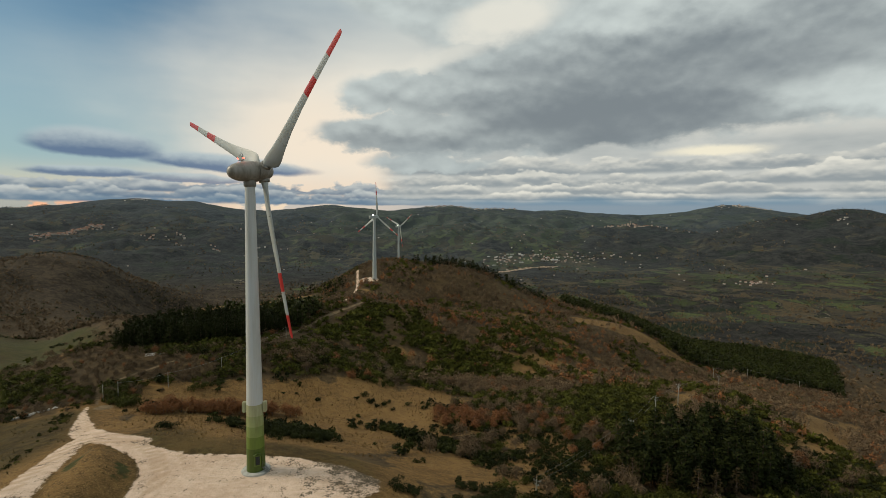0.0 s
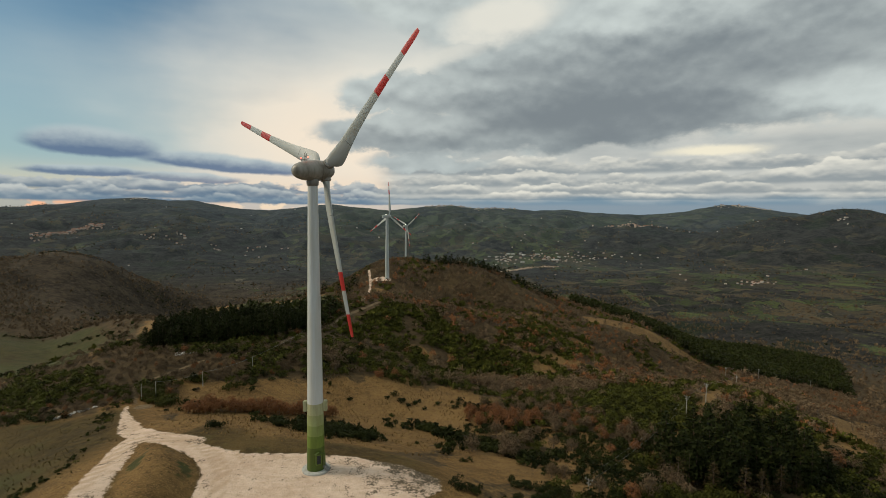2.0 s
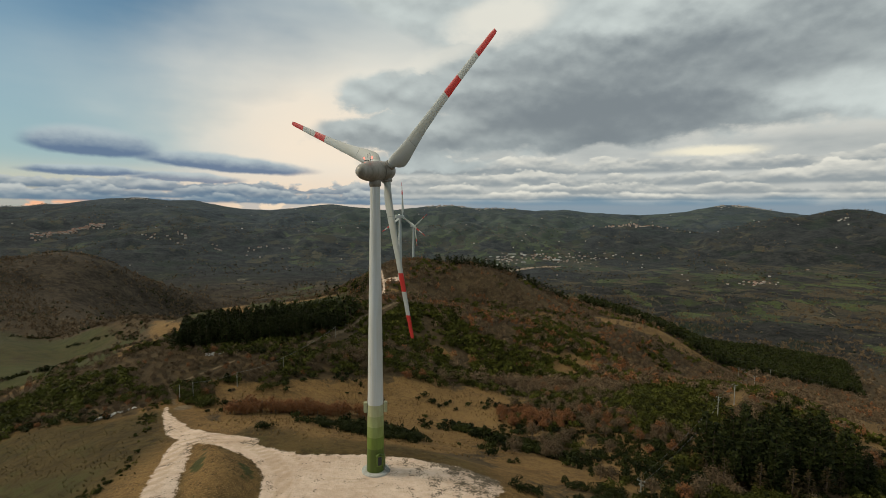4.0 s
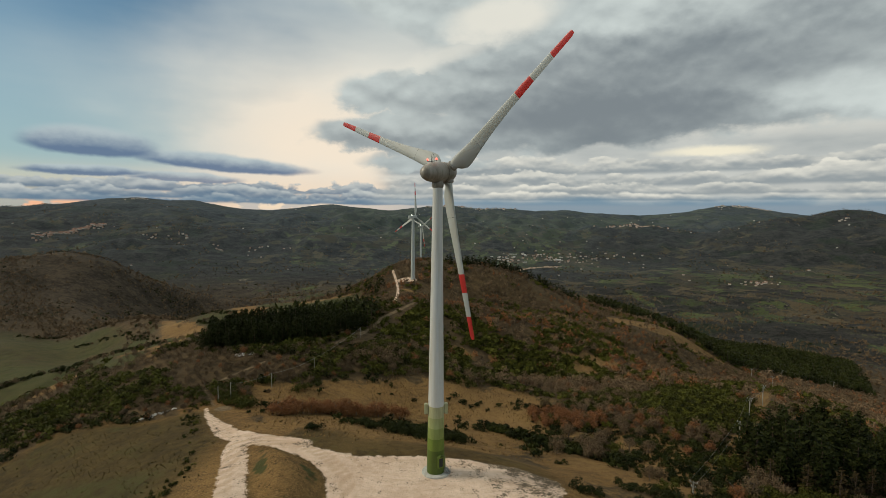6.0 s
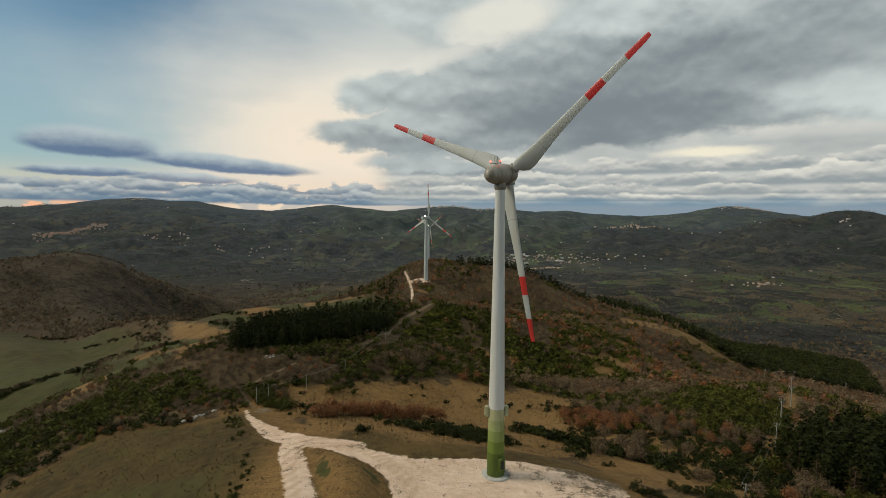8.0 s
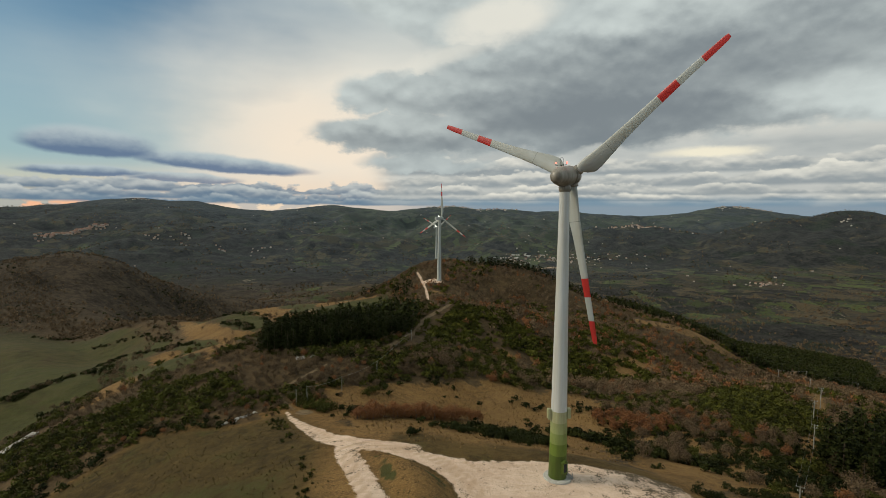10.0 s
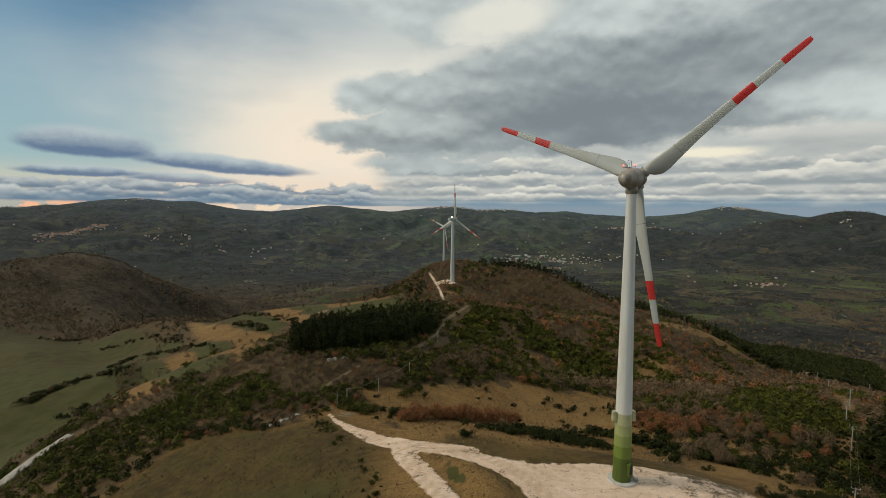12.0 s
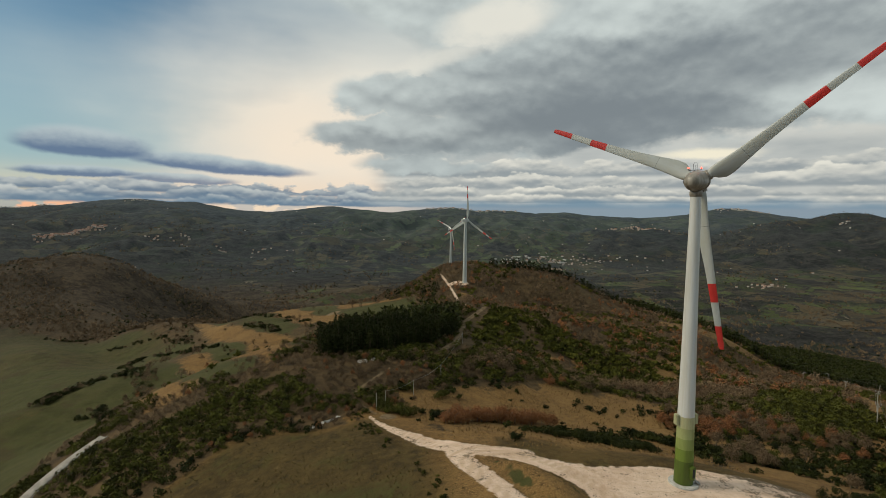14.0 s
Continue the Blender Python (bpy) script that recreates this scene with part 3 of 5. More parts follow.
def ground_material():
    m, t, b = material("hillside")
    p = place(t)
    big, mid, small, tiny = fbm(t, p, 0.012, 5, 0.6), fbm(t, p, 0.09, 6, 0.65), fbm(t, p, 0.6, 6, 0.65), fbm(t, p, 4.0, 4, 0.65)
    litter = blend(t, (mid * 0.6 + small * 0.5).step(0.35, 0.75), (0.034, 0.023, 0.011), (0.112, 0.074, 0.034))
    grass = blend(t, (mid * 0.5 + small * 0.6).step(0.36, 0.72), (0.078, 0.042, 0.014), (0.205, 0.118, 0.040))
    grass = blend(t, (tiny * 0.8 + big * 0.3).step(0.52, 0.70), grass, (0.29, 0.180, 0.070))
    grass = blend(t, fbm(t, p, 1.7, 5, 0.7).step(0.44, 0.34), grass, (0.060, 0.035, 0.011))
    sward = blend(t, (mid * 0.6 + small * 0.5).step(0.38, 0.70), (0.032, 0.023, 0.007), (0.072, 0.051, 0.016))
    sward = blend(t, (small * 0.5 + tiny * 0.5).step(0.56, 0.66), sward, (0.105, 0.076, 0.032))
    sward = blend(t, fbm(t, p, 0.30, 6, 0.72).step(0.45, 0.33), sward, (0.027, 0.022, 0.008))
    sward = blend(t, (fbm(t, p, 0.12, 6, 0.7) * 0.8 + small * 0.25).step(0.54, 0.66) * 0.7, sward, (0.046, 0.046, 0.012))
    grass = blend(t, attr(t, "olive") * 0.9, grass, sward)
    green = blend(t, (mid * 0.7 + small * 0.35).step(0.35, 0.7), (0.036, 0.037, 0.010), (0.062, 0.066, 0.017))
    drills = t.nodes.new("ShaderNodeMapping")
    drills.inputs["Rotation"].default_value, drills.inputs["Scale"].default_value = (0, 0, radians(-32)), (0.04, 0.9, 1.0)
    t.links.new(p, drills.inputs[0])
    green = blend(t, (fbm(t, drills.outputs[0], 0.7, 5, 0.65) * 0.6 + mid * 0.5).step(0.48, 0.66) * 0.55, green, (0.062, 0.052, 0.020))
    green = blend(t, fbm(t, p, 0.035, 6, 0.65).step(0.52, 0.62) * 0.6, green, (0.050, 0.038, 0.016))
    col = blend(t, (attr(t, "dry") + (small - 0.5) * 0.9 + (tiny - 0.5) * 0.5).step(0.35, 0.65), litter, grass)
    col = blend(t, (attr(t, "green") + (small - 0.5) * 0.6 + (tiny - 0.5) * 0.3).step(0.35, 0.65), col, green)
    # far country: mottled woods and scrub, with plots of muted green between hedges
    def stretched(sx, sy):
        n = t.nodes.new("ShaderNodeMapping")
        n.inputs["Scale"].default_value = (sx, sy, 1.0)
        t.links.new(p, n.inputs[0])
        return n.outputs[0]
    warp = t.nodes.new("ShaderNodeVectorMath")
    warp.operation = "MULTIPLY_ADD"
    nz = t.nodes.new("ShaderNodeTexNoise")
    nz.inputs["Scale"].default_value, nz.inputs["Detail"].default_value = 0.010, 7.0
    t.links.new(p, nz.inputs["Vector"])
    t.links.new(nz.outputs["Color"], warp.inputs[0])
    warp.inputs[1].default_value = (200, 200, 0)
    t.links.new(stretched(1.0, 0.62), warp.inputs[2])
    plots = t.nodes.new("ShaderNodeTexVoronoi")
    plots.inputs["Scale"].default_value = 0.018
    t.links.new(warp.outputs[0], plots.inputs["Vector"])
    edges = t.nodes.new("ShaderNodeTexVoronoi")
    edges.feature = "DISTANCE_TO_EDGE"
    edges.inputs["Scale"].default_value = 0.018
    t.links.new(warp.outputs[0], edges.inputs["Vector"])
    pick = t.nodes.new("ShaderNodeSeparateColor")
    t.links.new(plots.outputs["Color"], pick.inputs[0])
    kind, tone = Num(t, pick.outputs[0]), Num(t, pick.outputs[1])
    copse, speck = fbm(t, p, 0.022, 6, 0.7), fbm(t, p, 0.13, 6, 0.8)
    wood = blend(t, (copse * 0.55 + speck * 0.6).step(0.48, 0.68), (0.009, 0.009, 0.008), (0.043, 0.040, 0.034))
    wood = blend(t, fbm(t, p, 0.007, 5, 0.65).step(0.50, 0.64), wood, blend(t, speck.step(0.4, 0.65), (0.007, 0.012, 0.006), (0.038, 0.045, 0.023)))
    wood = blend(t, attr(t, "west_brown"), wood, blend(t, (copse * 0.5 + speck * 0.6).step(0.44, 0.68), (0.024, 0.018, 0.011), (0.092, 0.068, 0.043)))
    plot = blend(t, tone, (0.030, 0.038, 0.013), (0.095, 0.115, 0.038))
    plot = blend(t, kind.step(0.66, 0.70), plot, blend(t, tone, (0.046, 0.036, 0.020), (0.100, 0.077, 0.043)))
    plot = blend(t, (speck * 0.9 + copse * 0.4).step(0.64, 0.74), plot, wood)
    hedge = Num(t, edges.outputs["Distance"]) + (copse - 0.5) * 0.22 + (speck - 0.5) * 0.10
    plot = blend(t, hedge.step(0.075, 0.035), plot, wood)
    lane = Num(t, edges.outputs["Distance"]) + (copse - 0.5) * 0.04
    plot = blend(t, lane.step(0.010, 0.004) * tone.step(0.45, 0.5), plot, (0.20, 0.17, 0.125))
    farmed = (attr(t, "farm") * 0.95 + 0.05 + (kind - 0.5) * 0.75 + (fbm(t, p, 0.0045, 6, 0.65) - 0.5) * 1.3 + (copse - 0.5) * 0.5).step(0.50, 0.60)
    country = blend(t, farmed, wood, plot)
    # far land repainted blue-grey in its base colour, standing in for haze
    hazed_land = blend(t, (copse * 0.6 + speck * 0.5).step(0.40, 0.72), (0.033, 0.044, 0.056), (0.080, 0.102, 0.112))
    hazed_land = blend(t, farmed * 0.75, hazed_land, blend(t, tone, (0.037, 0.052, 0.056), (0.078, 0.102, 0.092)))
    country = blend(t, attr(t, "haze") * 0.85, country, hazed_land)
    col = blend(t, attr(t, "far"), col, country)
    # earth tracks, then the white gravel with weeds creeping in from the rim
    earth = blend(t, (small * 0.6 + tiny * 0.4).step(0.35, 0.65), (0.10, 0.070, 0.036), (0.22, 0.16, 0.095))
    col = blend(t, (attr(t, "track") + (small - 0.5) * 0.25 + (tiny - 0.5) * 0.2).step(0.46, 0.56), col, earth)
    stone = blend(t, (small * 0.5 + mid * 0.5).step(0.35, 0.65), (0.54, 0.385, 0.275), (0.72, 0.56, 0.435))
    stone = blend(t, fbm(t, p, 9.0, 3, 0.7).step(0.35, 0.30), stone, (0.30, 0.24, 0.19))
    ruts = t.nodes.new("ShaderNodeMapping")
    ruts.inputs["Rotation"].default_value, ruts.inputs["Scale"].default_value = (0, 0, radians(38)), (0.16, 1.5, 1.0)
    t.links.new(p, ruts.inputs[0])
    stone = blend(t, fbm(t, ruts.outputs[0], 1.0, 4, 0.6).step(0.54, 0.68) * 0.45, stone, (0.50, 0.36, 0.25))
    stone = blend(t, (attr(t, "rut") + (small - 0.5) * 0.8).step(0.35, 0.9) * 0.6, stone, (0.46, 0.315, 0.20))
    gr = attr(t, "gravel")
    weeds = (fbm(t, p, 0.35, 5, 0.7) * 0.55 + fbm(t, p, 3.2, 5, 0.75) * 0.5 + attr(t, "weeds") * 0.115).step(0.60, 0.645)
    stone = blend(t, weeds, stone, blend(t, tiny.step(0.4, 0.6), (0.07, 0.055, 0.036), (0.17, 0.125, 0.08)))
    col = blend(t, (gr + (small - 0.5) * 0.6 + (tiny - 0.5) * 0.3).step(0.46, 0.56), col, stone)
    t.links.new(col, b.inputs["Base Color"])
    b.inputs["Roughness"].default_value = 0.92
    b.inputs["Specular IOR Level"].default_value = 0.15
    bump(t, b, small * 0.6 + tiny * 0.2 + (copse * 4.0 + speck * 5.0) * attr(t, "far"), 0.8, 1.0)
    return m


M_GROUND = ground_material()
XS = spaced(-5200, 5200, [(-116, 6, 1.0), (-220, 260, 3.8)], 1.05, 40)
YS = spaced(-4000, 5000, [(60, 124, 1.0), (40, 420, 3.8)], 1.05, 32)
GX, GY = np.meshgrid(XS, YS)
GZ = height(GX, GY)
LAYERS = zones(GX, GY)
LAYERS["weeds"] = np.clip(smooth(-36, -16, GX) * 0.72 + smooth(4, 0, inside(PAD, GX, GY)) * 0.28, 0, 1) * smooth(70, 80, GY)
mx, my = (XS[:-1] + XS[1:]) / 2, (YS[:-1] + YS[1:]) / 2
CX, CY = np.meshgrid(mx, my)
is_gravel = gravel(CX, CY) > -0.4
is_track = (tracks(CX, CY) > -0.4) & ~is_gravel
for name, keep, label, category in (
        ("ground", ~is_gravel & ~is_track, "brown winter hills with dry grass, scrub and fields", "ground"),
        ("road", is_gravel, "white crushed-stone turbine pad and access road", "gravel road"),
        ("dirt_track", is_track, "pale earth track winding along the ridge", "track")):
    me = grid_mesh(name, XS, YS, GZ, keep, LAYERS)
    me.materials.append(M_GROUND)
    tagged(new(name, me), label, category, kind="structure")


# the paved road below the western shoulder
def ribbon(line, half, lift, step=2.0):
    """A road's top and its two side faces, laid on the ground along a line of points."""
    p = [Vector((*q, 0)) for q in line]
    pts = []
    for a, b in zip(p, p[1:]):
        n = max(1, int((b - a).length / step))
        pts += [a.lerp(b, k / n) for k in range(n)]
    pts.append(p[-1])
    for _ in range(12):
        pts = [pts[0]] + [(a + b * 2 + c) / 4 for a, b, c in zip(pts, pts[1:], pts[2:])] + [pts[-1]]
    co = []
    for i, q in enumerate(pts):
        d = (pts[min(i + 1, len(pts) - 1)] - pts[max(i - 1, 0)]).normalized()
        side = Vector((d.y, -d.x, 0)) * half
        z = float(height(q.x, q.y)) + lift
        for f, dz in ((-1.05, -1.2), (-1, 0), (1, 0), (1.05, -1.2)):
            co.append((q.x + side.x * f, q.y + side.y * f, z + dz))
    fa = [(4 * i + k, 4 * i + k + 1, 4 * i + k + 5, 4 * i + k + 4) for i in range(len(pts) - 1) for k in range(3)]
    return np.array(co), np.array(fa)


def pavement_material():
    m, t, b = material("worn_asphalt")
    p = place(t)
    n = fbm(t, p, 0.5, 6, 0.7)
    t.links.new(blend(t, (n * 0.7 + fbm(t, p, 6.0, 3, 0.6) * 0.3).step(0.36, 0.66), (0.17, 0.155, 0.135), (0.34, 0.315, 0.275)), b.inputs["Base Color"])
    b.inputs["Roughness"].default_value = 0.85
    bump(t, b, n, 0.3, 0.05)
    return m


me = fast_mesh("road_valley", *ribbon(VALLEY_ROAD, 1.9, 0.35))
me.materials.append(pavement_material())
tagged(new("road_valley", me), "pale worn asphalt road bending round the slope", "road", kind="structure")


# ---------------------------------------------------------------- building blocks
def finish(bm, material, bevel=0.0):
    if bevel:
        bmesh.ops.bevel(bm, geom=bm.edges[:], offset=bevel, segments=2, affect="EDGES")
    me = bpy.data.meshes.new("mesh")
    bm.to_mesh(me)
    bm.free()
    for m in material if isinstance(material, (list, tuple)) else [material]:
        me.materials.append(m)
    return me


def part(name, bm, material, parent, label="", m=None, flat=False):
    """Links a bmesh as one mesh object under a thing or a part."""
    me = finish(bm, material) if isinstance(bm, bmesh.types.BMesh) else bm
    if not flat:
        me.shade_smooth()
        me.set_sharp_from_angle(angle=radians(38))
    me.name = name
    ob = new(name, me)
    ob.parent = parent
    if m is not None:
        ob.matrix_basis = m
    return tagged(ob, label)


def thing(name, m, label, category, group="", kind=""):
    ob = new(name)
    ob.empty_display_size = 0.2
    ob.matrix_basis = m
    return tagged(ob, label, category, group, kind)


def lathe(profile, sides=32, axis="z"):
    """A turned body from (radius, height) pairs, closed at the ends."""
    bm = bmesh.new()
    rings = []
    for r, h in profile:
        ring = []
        for k in range(sides):
            a = 2 * math.pi * k / sides
            ring.append(bm.verts.new((r * math.cos(a), r * math.sin(a), h)))
        rings.append(ring)
    for lo, hi in zip(rings, rings[1:]):
        for k in range(sides):
            bm.faces.new((lo[k], lo[(k + 1) % sides], hi[(k + 1) % sides], hi[k]))
    bm.faces.new(rings[0][::-1])
    bm.faces.new(rings[-1])
    if axis == "y":
        bmesh.ops.rotate(bm, verts=bm.verts, matrix=Matrix.Rotation(radians(-90), 3, "X"))
    return bm


def box(sx, sy, sz, m=None, bevel=0.0):
    bm = bmesh.new()
    bmesh.ops.create_cube(bm, size=1.0, matrix=(m or Matrix()) @ Matrix.Diagonal((sx, sy, sz, 1)))
    if bevel:
        bmesh.ops.bevel(bm, geom=bm.edges[:], offset=bevel, segments=2, affect="EDGES")
    return bm


def tube(points, radius, sides=8):
    """A bar bent along points."""
    bm = bmesh.new()
    pts = [Vector(p) for p in points]
    rings = []
    for i, p in enumerate(pts):
        d = (pts[min(i + 1, len(pts) - 1)] - pts[max(i - 1, 0)]).normalized()
        side = d.cross(Vector((0, 0, 1)) if abs(d.z) < 0.9 else Vector((1, 0, 0))).normalized()
        up = side.cross(d)
        r = radius(i / (len(pts) - 1)) if callable(radius) else radius
        rings.append([bm.verts.new(p + (side * math.cos(2 * math.pi * k / sides) + up * math.sin(2 * math.pi * k / sides)) * r) for k in range(sides)])
    for lo, hi in zip(rings, rings[1:]):
        for k in range(sides):
            bm.faces.new((lo[k], lo[(k + 1) % sides], hi[(k + 1) % sides], hi[k]))
    bm.faces.new(rings[0][::-1])
    bm.faces.new(rings[-1])
    return bm


def join(*parts):
    out = bmesh.new()
    for bm in parts:
        me = bpy.data.meshes.new("tmp")
        bm.to_mesh(me)
        bm.free()
        out.from_mesh(me)
        bpy.data.meshes.remove(me)
    return out


def blade(stations, lo, hi, grow=0.0, steps=36, sides=20):
    """A stretch of a rotor blade along +z from lo to hi. Stations: along, chord, thickness, twist, sweep of the leading edge."""
    table = np.array(stations)
    bm = bmesh.new()
    rings = []
    n = max(3, int(steps * (hi - lo) / table[-1, 0]))
    for i in range(n + 1):
        z = lo + (hi - lo) * i / n
        chord, thick, twist, lead, bend = (np.interp(z, table[:, 0], table[:, c]) for c in range(1, 6))
        ring = []
        for k in range(sides):
            a = 2 * math.pi * k / sides
            u = 0.5 - 0.5 * math.cos(a)          # 0 at the leading edge, 1 at the trailing edge
            roundness = min(1.0, thick / chord)
            w = math.sin(a) * 0.5 * thick * ((1 - u) ** 0.5 * 1.25 if roundness < 0.75 else 1.0)
            if roundness >= 0.75:
                w = math.sin(a) * 0.5 * thick
            x, y = u * chord - lead, w
            c, s = math.cos(twist), math.sin(twist)
            g = 1 + grow
            ring.append(bm.verts.new(((x * c - y * s) * g, (x * s + y * c) * g + bend, z)))
        rings.append(ring)
    for a, b in zip(rings, rings[1:]):
        for k in range(sides):
            bm.faces.new((a[k], a[(k + 1) % sides], b[(k + 1) % sides], b[k]))
    bm.faces.new(rings[0][::-1])
    bm.faces.new(rings[-1])
    bmesh.ops.recalc_face_normals(bm, faces=bm.faces)
    return bm


def glowing(name, colour, strength):
    m, t, b = material(name)
    b.inputs["Base Color"].default_value = (*colour, 1)
    b.inputs["Emission Color"].default_value = (*colour, 1)
    b.inputs["Emission Strength"].default_value = strength
    return m


M_BEACON = glowing("red_beacon_glass", (1.0, 0.05, 0.03), 9.0)
M_LAMP = glowing("white_beacon_glass", (1.0, 0.95, 0.80), 7.0)


# ---------------------------------------------------------------- the near turbine
def egg_turbine(x, y):
    z0 = float(height(x, y))
    t = thing("wind_turbine", pose(x, y, z0), "tall white wind turbine with green-banded foot and red-striped blades", "wind turbine", "wind turbines on the ridge")
    radius = lambda h: 1.52 + (0.80 - 1.52) * (h / 48.6) ** 0.92
    part("foundation", lathe([(2.35, -1.2), (2.35, 0.22), (2.28, 0.30), (1.0, 0.32)], 48), M_CONCRETE, t, "round grey concrete footing")
    ends = [0.3, 4.3, 6.3, 8.1, 9.9, 11.8]
    for k in range(5):
        a, b = ends[k], ends[k + 1]
        hs = np.linspace(a, b, 5)
        part("tower_band", lathe([(radius(h) + 0.004, h) for h in hs], 48), M_GREENS[k], t, ("dark green", "leaf green", "light green", "pale green", "palest green")[k] + " painted band")
    hs = np.linspace(11.8, 48.6, 30)
    part("tower", lathe([(radius(h), h) for h in hs], 48), M_TOWER, t, "tapering white tower")
    for h in (20.2, 33.9):
        part("flange", lathe([(radius(h) + 0.004, h - 0.05), (radius(h) + 0.018, h - 0.03), (radius(h) + 0.018, h + 0.03), (radius(h) + 0.004, h + 0.05)], 48), M_TOWER, t)
    part("collar", lathe([(0.83, 48.2), (0.97, 48.45), (1.0, 48.95), (0.90, 49.15), (0.90, 49.7)], 40), M_EGG, t, "grey yaw bearing collar")
    # switch cabinets clinging to the tower
    for a in (-96, 84):
        d = Vector((math.sin(radians(a)), math.cos(radians(a)), 0))
        c = d * (radius(11) + 0.34)
        cab = box(0.85, 0.62, 1.75, Matrix.Translation((0, 0, 0)), 0.09)
        part("cabinet", cab, M_GREENS[4], t, "pale green equipment box", pose(c.x, c.y, 11.2, 0, 0, -a))
    # hatch with a gabled hood and louvres, facing south-south-east
    a = radians(150)
    face = pose(math.sin(a) * radius(2), math.cos(a) * radius(2), 0, 0, 0, -math.degrees(a))
    hatch = part("hatch", join(box(1.02, 0.5, 1.9, Matrix.Translation((0, 0.06, 2.45)), 0.04), *[box(0.74, 0.66, 0.10, Matrix.Translation((k * 0.29, 0.1, 3.52)) @ Matrix.Rotation(radians(k * 30), 4, "Y"), 0.02) for k in (-1, 1)]), M_GREENS[0], t, "green steel hatch with a gabled hood", face)
    part("frame", join(*[box(sx, 0.08, sz, Matrix.Translation((cx, 0.33, cz)), 0.015) for sx, sz, cx, cz in ((0.12, 1.8, -0.43, 2.45), (0.12, 1.8, 0.43, 2.45), (0.98, 0.14, 0, 3.28), (0.98, 0.12, 0, 1.6))]), M_GREENS[1], hatch)
    part("grille", join(box(0.66, 0.04, 1.45, Matrix.Translation((0, 0.315, 2.45))), *[box(0.64, 0.05, 0.05, Matrix.Translation((0, 0.345, 1.85 + 0.17 * k)) @ Matrix.Rotation(radians(30), 4, "X")) for k in range(8)]), M_DARK, hatch, "dark louvred grille")
    # door with steps and rail on the east side
    a = radians(108)
    side = pose(math.sin(a) * radius(2), math.cos(a) * radius(2), 0, 0, 0, -math.degrees(a))
    door = part("door", box(0.95, 0.2, 2.1, Matrix.Translation((0, 0.02, 1.95)), 0.04), M_GREENS[0], t, "dark green steel door", side)
    part("handle", tube([(0.32, 0.12, 1.8), (0.32, 0.2, 1.8), (0.32, 0.2, 2.0), (0.32, 0.12, 2.0)], 0.02), M_STEEL, door)
    stair = part("stairs", box(0.86, 0.5, 0.06, Matrix.Translation((0, 0.2, 0.9))), M_STEEL, t, "dull galvanised steps", side)
    for k in (-0.4, 0.4):
        part("stringer", box(0.05, 1.0, 0.14, Matrix.Translation((k, 0.6, 0.62)) @ Matrix.Rotation(radians(-38), 4, "X")), M_STEEL, stair)
    for k in range(3):
        part("tread", box(0.8, 0.26, 0.05, Matrix.Translation((0.0, 0.55 + 0.22 * k, 0.68 - 0.18 * k))), M_STEEL, stair)
    for k in (-0.44, 0.44):
        part("handrail", tube([(k, 0.2, 0.9), (k, 0.2, 1.75), (k, 0.5, 1.75), (k, 1.0, 1.2), (k, 1.0, 0.3)], 0.025), M_STEEL, t, "dull galvanised tube rail", side)
    # egg-shaped nacelle: its axis points away from the flight, 40 degrees to the east, tilted up
    head = pose(0, 0, 50.75 , 0, 0, -40.5) @ pose(0, 0, 0, 4.5)
    prof = [(0.05, -3.75), (0.42, -3.68), (0.80, -3.45), (1.12, -3.0), (1.38, -2.35), (1.56, -1.6), (1.65, -0.8), (1.67, 0.0), (1.66, 0.75), (1.64, 1.0)]
    nac = part("nacelle", lathe(prof, 48, "y"), M_EGG, t, "egg-shaped grey weathered nacelle", head)
    part("seam", lathe([(1.66, 0.98), (1.72, 1.0), (1.72, 1.12), (1.66, 1.14)], 48, "y"), M_EGG, nac)
    part("hatch", box(0.5, 0.34, 0.06, Matrix.Translation((-0.05, -1.6, 0)), 0.02), M_DARK, nac, "dark vent", pose(0, 0, 0, 0, -90, 0) @ pose(0, 0, 1.58, 0, 0, 0))
    part("mast", join(tube([(-0.95, -1.5, 2.05), (0.95, -1.5, 2.05)], 0.045), tube([(-0.95, -1.5, 2.05), (-0.95, -1.5, 2.30)], 0.04), tube([(0.95, -1.5, 2.05), (0.95, -1.5, 2.30)], 0.04), tube([(0, -1.5, 1.75), (0, -1.5, 2.1)], 0.06), tube([(-0.28, -1.3, 1.8), (-0.28, -1.3, 3.0), (-0.15, -1.3, 3.2), (0.15, -1.3, 3.2), (0.28, -1.3, 3.0), (0.28, -1.3, 1.8)], 0.03), tube([(0, -1.3, 1.8), (0, -1.3, 2.8)], 0.025)), M_DARK, nac, "dark instrument rack with a hoop", Matrix.Translation((0, 0.2, -0.27)))
    for s in (-0.95, 0.95):
        part("beacon", lathe([(0.12, 2.28), (0.14, 2.33), (0.13, 2.46), (0.06, 2.52)], 16), M_BEACON, nac, "lit red warning lamp", Matrix.Translation((s, -1.3, -0.27)))
    hub = part("hub", lathe([(1.60, 1.16), (1.64, 1.6), (1.60, 2.4), (1.44, 3.1), (1.05, 3.7), (0.5, 4.05), (0.08, 4.15)], 48, "y"), M_EGG, t, "rounded grey rotor hub", head)
